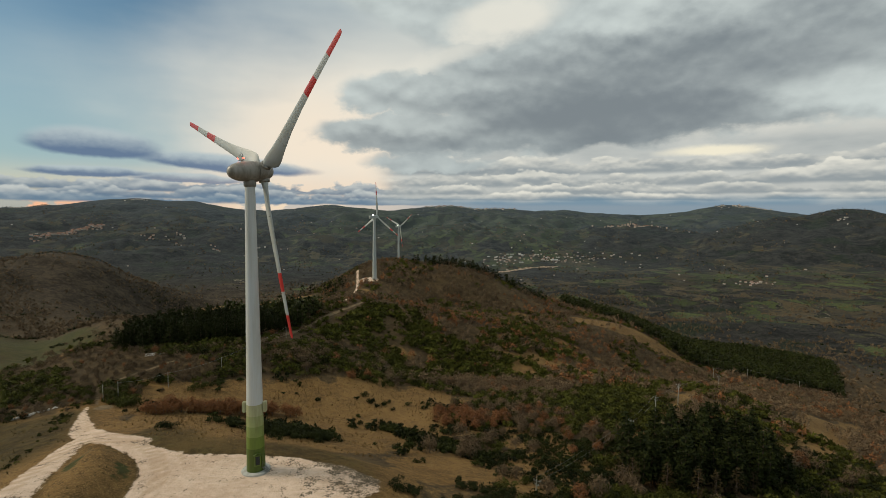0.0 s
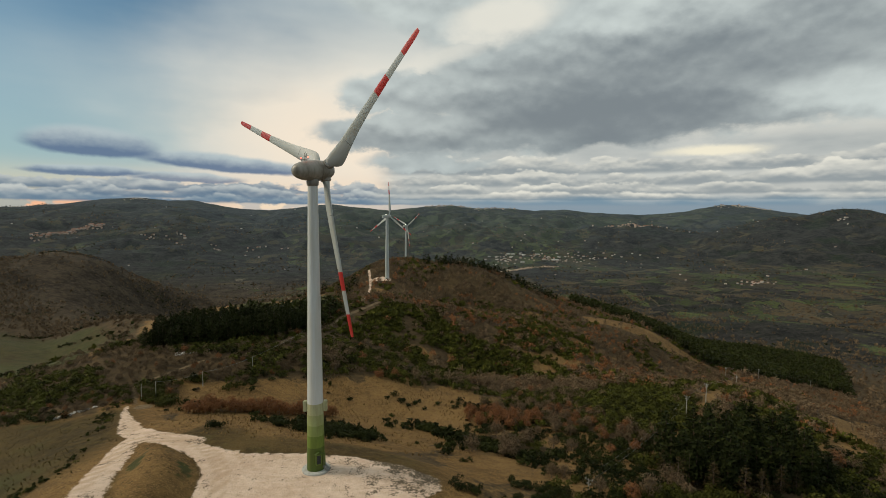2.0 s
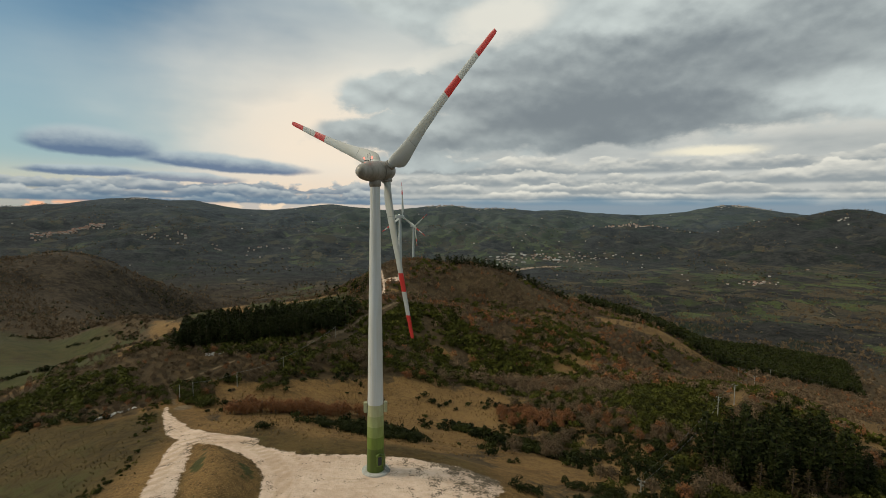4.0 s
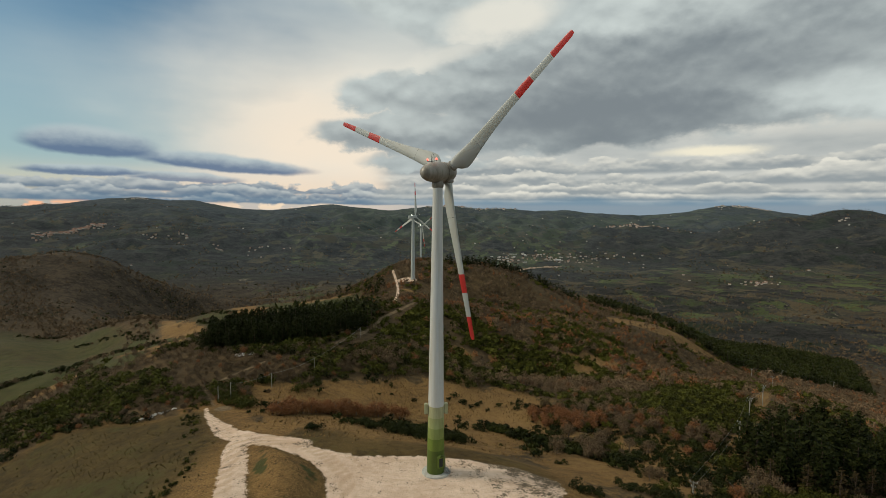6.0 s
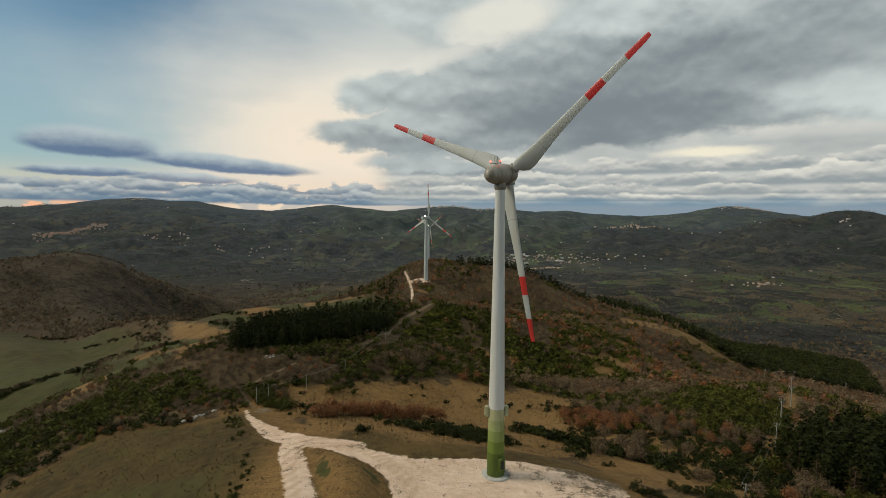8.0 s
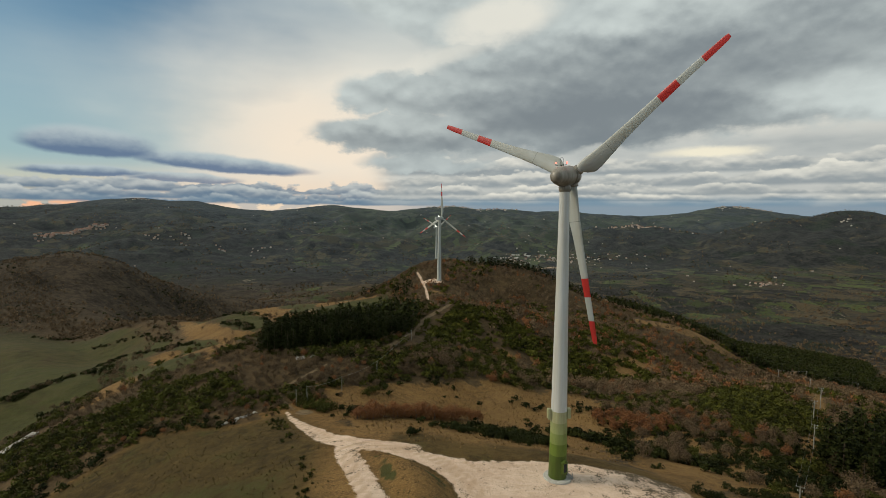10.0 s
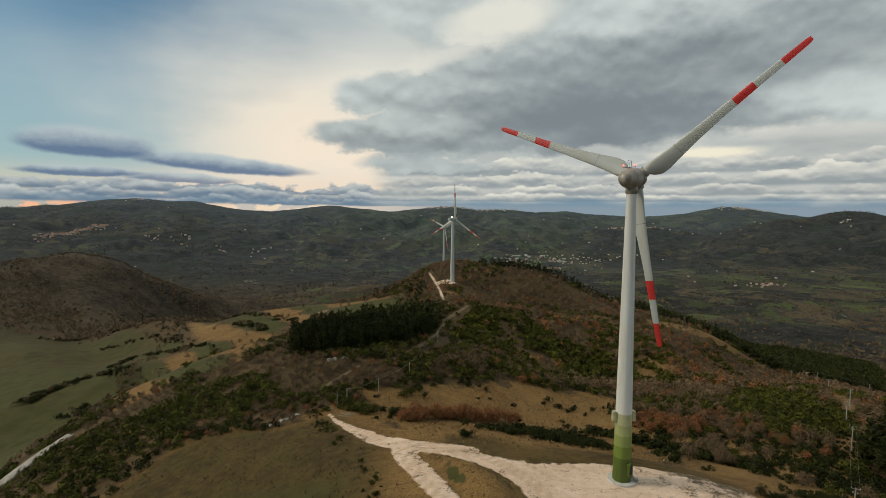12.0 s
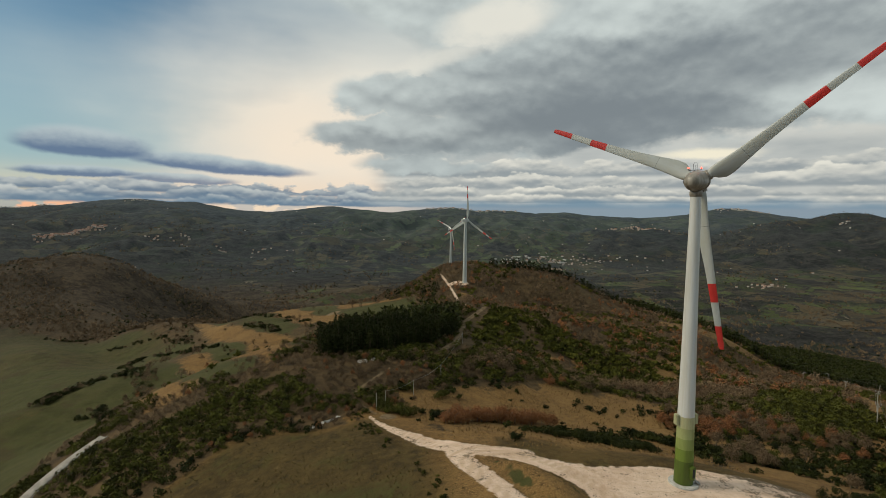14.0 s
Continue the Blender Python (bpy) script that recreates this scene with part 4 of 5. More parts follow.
    stations = [  # along, chord, thickness, twist, leading edge, bend
        (1.35, 1.35, 1.35, 0.45, 0.68, 0.0), (1.8, 1.35, 1.30, 0.43, 0.66, 0.0), (2.4, 2.30, 1.00, 0.40, 0.80, 0.0), (3.4, 2.90, 0.78, 0.36, 0.80, 0.0), (4.8, 2.75, 0.62, 0.30, 0.66, 0.0),
        (7.0, 2.30, 0.48, 0.22, 0.52, 0.0), (10.5, 1.80, 0.36, 0.15, 0.45, 0.0), (15.0, 1.42, 0.27, 0.09, 0.42, 0.05), (20.0, 1.18, 0.21, 0.05, 0.40, 0.12), (25.0, 1.0, 0.15, 0.03, 0.38, 0.22), (28.0, 0.86, 0.11, 0.02, 0.36, 0.30), (28.6, 0.60, 0.08, 0.02, 0.26, 0.32)]
    for k in range(3):
        m = head @ pose(0, 2.35, 0, 0, 52 + 120 * k, 0)
        b = part("blade", join(blade(stations, 1.35, 7.6, 0, 60), blade(stations, 7.64, 17.3, 0, 60), blade(stations, 20.5, 24.6, 0, 60)), M_WHITE, t, "long twisted white rotor blade", m)
        for lo, hi in ((17.3, 20.5), (24.6, 28.59)):
            part("red_band", blade(stations, lo, hi, 0.0, 60), M_RED, b, "red painted stripe")
        part("joint", blade(stations, 7.6, 7.64, -0.01, 60), M_DARK, b)
        part("root_ring", lathe([(0.86, 1.25), (0.90, 1.35), (0.90, 1.75), (0.80, 1.85)], 32), M_EGG, t, "grey blade bearing", m)
    return t


egg_turbine(-31.8, 81.7)


# ---------------------------------------------------------------- the two far turbines
def box_turbine(x, y, hub, yaw, spin, label):
    z0 = float(height(x, y))
    t = thing("wind_turbine", pose(x, y, z0), label, "wind turbine", "wind turbines on the ridge")
    top = hub - z0
    part("foundation", lathe([(2.4, -2.0), (2.4, 0.15), (2.2, 0.2)], 32), M_CONCRETE, t)
    part("tower", lathe([(1.65 + (1.0 - 1.65) * k / 12, 0.1 + (top - 1.4) * k / 12) for k in range(13)], 32), M_WHITE, t, "tapering white tower")
    head = pose(0, 0, top, 0, 0, yaw) @ pose(0, 0, 0, 4)
    bm = box(2.2, 6.6, 2.3, Matrix.Translation((0, -1.4, 0.1)), 0.28)
    part("nacelle", bm, M_WHITE, t, "boxy white nacelle", head)
    part("rack", join(tube([(-0.8, -3.9, 1.2), (-0.8, -3.9, 2.1)], 0.05), tube([(0.8, -3.9, 1.2), (0.8, -3.9, 2.1)], 0.05), tube([(-0.8, -3.9, 1.9), (0.8, -3.9, 1.9)], 0.05)), M_STEEL, t, "steel instrument rack", head)
    part("beacon", lathe([(0.35, 1.25), (0.38, 1.4), (0.33, 1.8), (0.1, 1.95)], 16), M_LAMP, t, "lit white warning lamp", head @ Matrix.Translation((0, -1.2, 0)))
    part("hub", lathe([(1.0, 1.9), (1.15, 2.2), (1.15, 3.0), (0.8, 3.7), (0.1, 4.0)], 32, "y"), M_WHITE, t, "white rotor hub", head)
    stations = [(0.9, 1.0, 1.0, 0.6, 0.5, 0), (2.0, 1.0, 1.0, 0.5, 0.5, 0), (5.0, 2.1, 0.5, 0.3, 0.7, 0), (12.0, 1.5, 0.3, 0.15, 0.55, 0), (20.0, 0.95, 0.16, 0.05, 0.4, 0), (25.3, 0.5, 0.07, 0.0, 0.25, 0), (26.0, 0.22, 0.04, 0.0, 0.12, 0)]
    for k in range(3):
        m = head @ pose(0, 2.6, 0, 0, spin + 120 * k, 0)
        b = part("blade", join(blade(stations, 0.9, 16.5, 0, 30, 14), blade(stations, 19.6, 22.8, 0, 30, 14)), M_WHITE, t, "white rotor blade", m)
        for lo, hi in ((16.5, 19.6), (22.8, 25.98)):
            part("red_band", blade(stations, lo, hi, 0.0, 40, 14), M_RED, b, "red painted stripe")
    return t


box_turbine(-52.0, 373.8, 41.3, -40, 2, "white wind turbine with boxy nacelle beside a pale track")
box_turbine(-55.6, 618.0, 28.0, -40, 55, "distant white wind turbine rising behind the hill crest")


# ---------------------------------------------------------------- plants
rng = np.random.default_rng(5)


def tris_at(centres, normals, size, stretch=1.0, r=rng):
    """One triangle for each centre, facing about its normal."""
    n = len(centres)
    a = np.cross(normals, r.normal(size=(n, 3)))
    a /= np.linalg.norm(a, axis=1, keepdims=True) + 1e-9
    b = np.cross(normals, a)
    s = (size * r.uniform(0.6, 1.4, n))[:, None]
    co = np.stack([centres - a * s * 0.5, centres + a * s * 0.5, centres + b * s * stretch], 1)
    return co.reshape(-1, 3), np.arange(3 * n).reshape(-1, 3)


def slivers(start, ends, width):
    """Thin twigs from points to points."""
    n = len(start)
    d = ends - start
    side = np.cross(d, rng.normal(size=(n, 3)))
    side *= width / (np.linalg.norm(side, axis=1, keepdims=True) + 1e-9)
    return np.stack([start - side, start + side, ends], 1).reshape(-1, 3), np.arange(3 * n).reshape(-1, 3)


def stem(points, radii, sides=5):
    co, fa = [], []
    for i, (p, r) in enumerate(zip(points, radii)):
        for k in range(sides):
            a = 2 * math.pi * k / sides
            co.append((p[0] + r * math.cos(a), p[1] + r * math.sin(a), p[2]))
    for i in range(len(points) - 1):
        for k in range(sides):
            a, b = i * sides + k, i * sides + (k + 1) % sides
            fa += [(a, b, b + sides), (a, b + sides, a + sides)]
    return np.array(co), np.array(fa)


def merge(*pieces):
    co, fa, off = [], [], 0
    for c, f in pieces:
        co.append(c)
        fa.append(f + off)
        off += len(c)
    return np.concatenate(co), np.concatenate(fa)


def limbs(h, crown, n, plain=False):
    """A trunk with limbs; returns the mesh and the limbs' ends. plain: the trunk alone, for far off."""
    bend = rng.normal(size=2) * 0.05 * h
    trunk = [(bend[0] * (k / 3) ** 2, bend[1] * (k / 3) ** 2, h * 0.62 * k / 3 - 0.4 * (k == 0)) for k in range(4)]
    pieces = [stem(trunk, [0.035 * h, 0.028 * h, 0.02 * h, 0.008 * h])]
    tips = []
    for k in range(n):
        a = 2 * math.pi * (k + rng.uniform(-0.3, 0.3)) / n
        base = np.array(trunk[1 + k % 3]) * rng.uniform(0.6, 1.0)
        out = crown * rng.uniform(0.55, 0.95)
        tip = base + np.array([math.cos(a) * out, math.sin(a) * out, h * rng.uniform(0.22, 0.45)])
        tip[2] = min(tip[2], h * 0.93)
        pieces.append(stem([base, (base + tip) / 2 + (0, 0, 0.04 * h), tip], [0.016 * h, 0.011 * h, 0.004 * h], 3))
        tips.append(tip)
    tips.append(np.array(trunk[3]) + (0, 0, 0.2 * h))
    return (stem([trunk[0], trunk[3]], [0.04 * h, 0.012 * h], 3) if plain else merge(*pieces)), np.array(tips)


def bush(h, crown, leaves, leaf, lobes=6, plain=False, shag=0.45):
    """An evergreen bush: several rounded heads of small leaves on short stems."""
    wood, _ = limbs(h * 0.7, crown * 0.6, 4, plain)
    heads = [(rng.normal(size=3) * (crown * 0.42, crown * 0.42, 0) + (0, 0, h * rng.uniform(0.30, 0.62)), crown * rng.uniform(0.38, 0.62)) for _ in range(lobes)]
    co = []
    per = leaves // lobes
    for c, r in heads:
        d = rng.normal(size=(per, 3))
        d[:, 2] = d[:, 2] * 0.85 + 0.25
        d /= np.linalg.norm(d, axis=1, keepdims=True)
        p = c + d * (r * rng.uniform(1.06 - 0.8 * shag, 1.0 + 0.18 * shag, (per, 1))) * (1, 1, min(1.0, h / (2 * crown) + 0.25))
        p[:, 2] = np.maximum(p[:, 2], 0.05)
        co.append(tris_at(p, d + rng.normal(size=d.shape) * shag, leaf, 1.2))
    return wood, merge(*co)


def pine(h, crown, boughs, tufts, tuft, plain=False):
    """A pine: straight trunk, whorls of boughs with needle tufts."""
    wood = [stem([(0, 0, -0.5), (0, 0, h * 0.5), (0.02 * h, 0, h * 0.97)], [0.022 * h, 0.014 * h, 0.003 * h], 3 if plain else 6)]
    cs, ns = [], []
    for k in range(boughs):
        f = (k + rng.uniform(0, 1)) / boughs
        z = h * (0.16 + 0.82 * f)
        a = k * 2.4 + rng.uniform(-0.4, 0.4)
        out = crown * (1 - f) ** 0.75 * rng.uniform(0.75, 1.1) * min(1.0, 0.55 + f * 2.5) + 0.12 * crown
        tip = np.array([math.cos(a) * out, math.sin(a) * out, z + out * 0.18])
        if not plain:
            wood.append(stem([(0, 0, z), tip], [0.008 * h * (1 - f) + 0.01, 0.008], 3))
        m = max(3, int(tufts * (0.35 + (1 - f))))
        s = rng.uniform(0.25, 1.05, (m, 1))
        p = np.array([0, 0, z]) + (tip - (0, 0, z)) * s + rng.normal(size=(m, 3)) * out * (0.17, 0.17, 0.11)
        n = rng.normal(size=(m, 3)) * 0.6 + (0, 0, 0.9)
        cs.append(p)
        ns.append(n / np.linalg.norm(n, axis=1, keepdims=True))
    return merge(*wood), tris_at(np.concatenate(cs), np.concatenate(ns), tuft, 1.5)


def clump(h, crown, lobes):
    """A far tree: a short stem and a few ragged heads."""
    wood, _ = limbs(h, crown, 3, True)
    faces = np.array([(0, 2, 4), (2, 1, 4), (1, 3, 4), (3, 0, 4), (2, 0, 5), (1, 2, 5), (3, 1, 5), (0, 3, 5)])
    base = np.array([(1, 0, 0), (-1, 0, 0), (0, 1, 0), (0, -1, 0), (0, 0, 1), (0, 0, -1)], float)
    heads = []
    for k in range(lobes):
        r = crown * rng.uniform(0.5, 0.8)
        c = rng.normal(size=3) * (crown * 0.45, crown * 0.45, h * 0.10) + (0, 0, h * 0.52)
        heads.append((base * r * rng.uniform(0.65, 1.25, (6, 1)) * (1, 1, 0.9) @ np.array(Matrix.Rotation(rng.uniform(0, 3), 3, "Z")) + c, faces))
    return wood, merge(*heads)


def oak(h, crown, twigs, sprays, spray, width, lobes=5, plain=True):
    """A leafless oak seen from afar: rounded heads of fine sprays, with stray twigs."""
    wood, tips = limbs(h, crown, 6, plain)
    co = []
    for k in range(lobes):
        a = 2 * math.pi * k / lobes + rng.uniform(-0.5, 0.5)
        c = np.array([math.cos(a) * crown * 0.48, math.sin(a) * crown * 0.48, h * rng.uniform(0.26, 0.62)]) if k else np.array([0, 0, h * 0.74])
        d = rng.normal(size=(sprays // lobes, 3))
        d[:, 2] += 0.35
        d /= np.linalg.norm(d, axis=1, keepdims=True)
        p = c + d * crown * rng.uniform(0.34, 0.60, (len(d), 1))
        co.append(tris_at(p, d + rng.normal(size=d.shape) * 0.30, spray, 1.3))
    k = rng.integers(0, len(tips), twigs)
    d = rng.normal(size=(twigs, 3)) + (0, 0, 0.5)
    d /= np.linalg.norm(d, axis=1, keepdims=True)
    start = tips[k] * rng.uniform(0.7, 1.0, (twigs, 1))
    co.append(slivers(start, start + d * h * rng.uniform(0.10, 0.24, (twigs, 1)), width))
    return wood, merge(*co)


class Kind:
    """Some shapes of one kind of plant, as single things and as joined stuff."""

    def __init__(self, name, label, category, group, wood_mat, leaf_mat, shapes):
        self.name, self.label, self.category, self.group, self.mats, self.shapes = name, label, category, group, (wood_mat, leaf_mat), shapes
        self.meshes = []

    def plant(self, x, y, scale, turn):
        """One plant as a thing of its own, with trunk and crown."""
        if not self.meshes:
            for wood, crown in self.shapes:
                pair = []
                for (co, fa), m, nm in zip((wood, crown), self.mats, ("trunk", "crown")):
                    me = fast_mesh(nm, co, fa)
                    me.attributes.new("tint", "FLOAT", "POINT").data.foreach_set("value", np.full(len(co), 0.35, np.float32))
                    me.materials.append(m)
                    pair.append(me)
                self.meshes.append(pair)
        pair = self.meshes[int(rng.integers(len(self.meshes)))]
        ob = thing(self.name, pose(x, y, float(height(x, y)) - 0.05, 0, 0, turn) @ Matrix.Diagonal((scale, scale, scale * rng.uniform(0.85, 1.15), 1)), self.label, self.category, self.group)
        for nm, me in zip(("trunk", "crown"), pair):
            o = new(nm, me)
            o.parent = ob
        return ob

    def stuff(self, name, xy, scales, label, category):
        """Very many plants as one mesh."""
        n = len(xy)
        if not n:
            return
        zs = height(xy[:, 0], xy[:, 1]) - 0.05
        turns, which = rng.uniform(0, 2 * math.pi, n), rng.integers(0, len(self.shapes), n)
        tall, tone = rng.uniform(0.85, 1.15, n), rng.uniform(0, 1, n)
        cos, fas, slots, tints, off = [], [], [], [], 0
        for s, (wood, crown) in enumerate(self.shapes):
            pick = np.nonzero(which == s)[0]
            if not len(pick):
                continue
            for slot, (co, fa) in enumerate((wood, crown)):
                c, sn, k = np.cos(turns[pick])[:, None], np.sin(turns[pick])[:, None], scales[pick][:, None]
                X = (co[:, 0] * c - co[:, 1] * sn) * k + xy[pick, 0][:, None]
                Y = (co[:, 0] * sn + co[:, 1] * c) * k + xy[pick, 1][:, None]
                Z = co[:, 2] * k * tall[pick][:, None] + zs[pick][:, None]
                cos.append(np.stack([X, Y, Z], 2).reshape(-1, 3))
                fas.append((fa[None] + (np.arange(len(pick)) * len(co))[:, None, None] + off).reshape(-1, 3))
                off += len(pick) * len(co)
                slots.append(np.full(len(pick) * len(fa), slot))
                tints.append(np.repeat(tone[pick], len(co)))
        me = fast_mesh(name, np.concatenate(cos), np.concatenate(fas), np.concatenate(slots))
        me.attributes.new("tint", "FLOAT", "POINT").data.foreach_set("value", np.concatenate(tints).astype(np.float32))
        for m in self.mats:
            me.materials.append(m)
        tagged(new(name, me), label, category, kind="stuff")


def sow(x0, x1, y0, y1, spacing, chance):
    """Points spread over a rectangle, kept by chance(x, y)."""
    gx, gy = np.meshgrid(np.arange(x0, x1, spacing), np.arange(y0, y1, spacing))
    p = np.stack([gx.ravel(), gy.ravel()], 1) + rng.uniform(-0.5, 0.5, (gx.size, 2)) * spacing * 0.95
    return p[rng.random(len(p)) < chance(p[:, 0], p[:, 1])]


TRACK_STRIP = [(-70, 178), (-64, 190), (-60, 212), (-57, 244), (-50, 262), (-44, 276), (-41, 276), (-47, 258), (-54, 240), (-57, 212), (-61, 188), (-67, 175)]


def free(x, y):
    """1 where no gravel, track or footing is."""
    near = np.hypot(x + 32, y - 82) < 6
    return ((gravel(x, y) < -1.2) & (tracks(x, y) < -0.5) & (beside(VALLEY_ROAD, x, y)[0] > 4.5) & (inside(TRACK_STRIP, x, y) < 0) & ~near).astype(float)


def zone_in(corners, x, y, soft=5.0):
    return smooth(-soft, soft, inside(corners, x, y) + rough(x, y, 22) * soft)


OAK = Kind("bare_tree", "leafless grey-brown oak on the slope", "tree", "bare oaks", M_BARK, M_TWIG, [oak(4.0, 2.1, 90, 560, 0.23, 0.03, 10, False) for _ in range(5)])
RUST = Kind("oak_tree", "oak with withered rust-brown leaves", "tree", "rust-leaved oaks", M_BARK, M_RUST, [oak(3.8, 1.9, 50, 560, 0.23, 0.03, 10, False) for _ in range(5)])
BROOM = Kind("bush", "rounded dark green broom bush", "bush", "broom bushes", M_BARK, M_GORSE, [bush(1.9, 1.5, 420, 0.21) for _ in range(5)])
JUNIPER = Kind("bush", "low dark evergreen bush in dry grass", "bush", "dark bushes", M_BARK, M_DARKBUSH, [bush(1.9, 1.45, 520, 0.19, 6, False, 0.28) for _ in range(6)])
PINE = Kind("pine_tree", "dark green pine with a full crown", "pine tree", "pines", M_PINEBARK, M_PINE, [pine(11, 2.7, 34, 18, 0.55) for _ in range(4)])
OAK_MID = Kind("bare_tree", "", "", "", M_BARK, M_TWIG, [oak(4.0, 2.1, 16, 180, 0.31, 0.04, 7) for _ in range(6)])
RUST_MID = Kind("oak_tree", "", "", "", M_BARK, M_RUST, [oak(3.8, 1.9, 10, 180, 0.30, 0.04, 7) for _ in range(5)])
BROOM_MID = Kind("bush", "", "", "", M_BARK, M_GORSE, [bush(1.9, 1.6, 90, 0.40, 5, True, 0.3) for _ in range(6)])
JUNIPER_MID = Kind("bush", "", "", "", M_BARK, M_DARKBUSH, [bush(1.9, 1.5, 100, 0.44, 5, True, 0.28) for _ in range(6)])
OAK_FAR = Kind("bare_tree", "", "", "", M_BARK, M_TWIG, [oak(4.2, 2.3, 5, 56, 0.55, 0.07, 4) for _ in range(5)])
RUST_FAR = Kind("oak_tree", "", "", "", M_BARK, M_RUST, [oak(4.0, 2.1, 5, 54, 0.58, 0.09, 4) for _ in range(4)])
BROOM_FAR = Kind("bush", "", "", "", M_BARK, M_GORSE, [bush(2.0, 1.7, 48, 0.68, 4, True) for _ in range(4)])
PINE_FAR = Kind("pine_tree", "", "", "", M_PINEBARK, M_PINE, [pine(12, 2.8, 9, 5, 1.6, True) for _ in range(4)])
WOOD_FAR = Kind("bare_tree", "", "", "", M_BARK, M_TWIG, [oak(5.6, 2.9, 4, 15, 1.5, 0.22, 3) for _ in range(5)])
GREEN_FAR = Kind("tree", "", "", "", M_BARK, M_DARKBUSH, [clump(5.5, 2.6, 3) for _ in range(4)])


def keep_singles(kind, crowd, xy, scales, limit, name, label, category):
    """The nearest plants as things of their own, the rest as stuff."""
    order = np.argsort(np.hypot(xy[:, 0] + 37, xy[:, 1] - 40))
    for i in order[:limit]:
        kind.plant(xy[i, 0], xy[i, 1], float(scales[i]), float(rng.uniform(0, 360)))
    rest = order[limit:]
    crowd.stuff(name, xy[rest], scales[rest], label, category)


def scrub(x, y):
    """Where the ridge is wooded with leafless trees."""
    open_land = np.maximum.reduce([zone_in(MEADOW, x, y), zone_in(SHOULDER, x, y, 3), zone_in(FIELDS, x, y, 12), zone_in(SLOPE_FIELDS, x, y, 8) * 0.97, zone_in(HILL_FIELD, x, y), zone_in(PINES_WEST, x, y, 2), zone_in(PINES_EAST, x, y), zone_in(FOREST, x, y), zone_in(GORSE_WEST, x, y, 3) * 0.93, zone_in(GORSE_EAST, x, y) * 0.95, zone_in(GORSE_HILL, x, y) * 0.80, clearings(x, y) * 0.95, smooth(-8, -4, inside(MOUND, x, y)), smooth(-14, -6, inside(PAD, x, y)) * smooth(-20, -10, x) * 0.9])
    d, _ = beside(POWER_CUT, x, y)
    gaps = smooth(0.5, 0.75, rough(x, y, 28, 4)) * 0.9
    west = smooth(-1, 3, inside(SCRUB_WEST, x, y))
    keep = np.maximum((1 - open_land) * (1 - gaps), west * 0.95 * (1 - zone_in(PINES_WEST, x, y, 1)))
    low = np.where((y < 111) & (x < 12), 0.0, 1.0) * (1 - 0.75 * smooth(2, 12, x) * smooth(150, 132, y)) * (1 - 0.85 * smooth(22, 30, x) * smooth(128, 118, y))
    return keep * low * smooth(1.5, 3.5, d) * free(x, y)


# the wooded ridge
near = lambda x, y: np.hypot(x + 37, y) < 215
thin = lambda x, y: scrub(x, y) * (1 - 0.45 * smooth(-0.15, 0.05, rough(x + 300, y, 22)) * smooth(-85, -60, x)) * np.maximum(0.45 + 0.4 * smooth(-0.5, 0.2, rough(x, y, 18)), 0.97 * smooth(-1, 2, inside(SCRUB_WEST, x, y)))
p = np.concatenate([sow(-260, 330, 60, 520, 3.0, lambda x, y: thin(x, y) * ~near(x, y)), sow(-180, 160, 60, 216, 2.35, lambda x, y: thin(x, y) * near(x, y))])
rusty = rng.random(len(p)) < (0.07 + 0.38 * smooth(0.05, 0.45, rough(p[:, 0], p[:, 1], 30))) * (0.35 + 0.65 * smooth(-90, -50, p[:, 0]))
s = rng.uniform(0.65, 1.25, len(p)) * (0.85 + 0.25 * rough(p[:, 0], p[:, 1], 25)) * (1 - 0.42 * smooth(-50, -70, p[:, 0]) * smooth(205, 175, p[:, 1]))
n = near(p[:, 0], p[:, 1])
keep_singles(OAK, OAK_MID, p[n & ~rusty], s[n & ~rusty], 260, "bare_trees", "leafless grey-brown oak scrub covering the hillside", "trees")
keep_singles(RUST, RUST_MID, p[n & rusty], s[n & rusty], 180, "rust_trees", "rust-leaved oaks among bare scrub", "trees")
OAK_FAR.stuff("bare_trees", p[~n & ~rusty], s[~n & ~rusty], "leafless grey-brown oak scrub on the farther ridge", "trees")
RUST_FAR.stuff("rust_trees", p[~n & rusty], s[~n & rusty], "rust-leaved oaks on the farther ridge", "trees")
# rust-leaved rows in and beside the meadow
row = np.concatenate([sow(-72, -40, 116, 136, 2.1, lambda x, y: smooth(4.0, 2, np.abs(y - 121.5 - (x + 64) * 0.66)) * 0.85), sow(-2, 22, 144, 158, 2.4, lambda x, y: 0.6 * free(x, y))])
keep_singles(RUST, RUST_MID, row, rng.uniform(0.7, 1.1, len(row)), 110, "rust_trees", "rust-leaved oaks beside the meadow", "trees")
# broom thickets
p = sow(-200, 130, 70, 330, 1.75, lambda x, y: free(x, y) * np.maximum.reduce([zone_in(GORSE_WEST, x, y, 3) * smooth(-0.8, -0.3, rough(x, y, 11)) * 0.98, zone_in(GORSE_EAST, x, y), zone_in(GORSE_HILL, x, y) * smooth(-0.4, 0.05, rough(x, y, 13)) * 0.85, 0.80 * smooth(-0.2, 0.0, rough(x + 300, y, 22)) * scrub(x, y), 0.5 * smooth(0.0, 0.3, rough(x + 150, y, 12)) * smooth(20, 40, x) * smooth(170, 140, y)]))
s = rng.uniform(0.6, 1.3, len(p))
n = near(p[:, 0], p[:, 1])
s = s * (1 - 0.2 * smooth(-90, -110, p[:, 0]))
keep_singles(BROOM, BROOM_MID, p[n], s[n], 170, "broom", "dense green broom thicket", "bushes")
BROOM_FAR.stuff("broom", p[~n], s[~n], "dense green broom on the hill", "bushes")
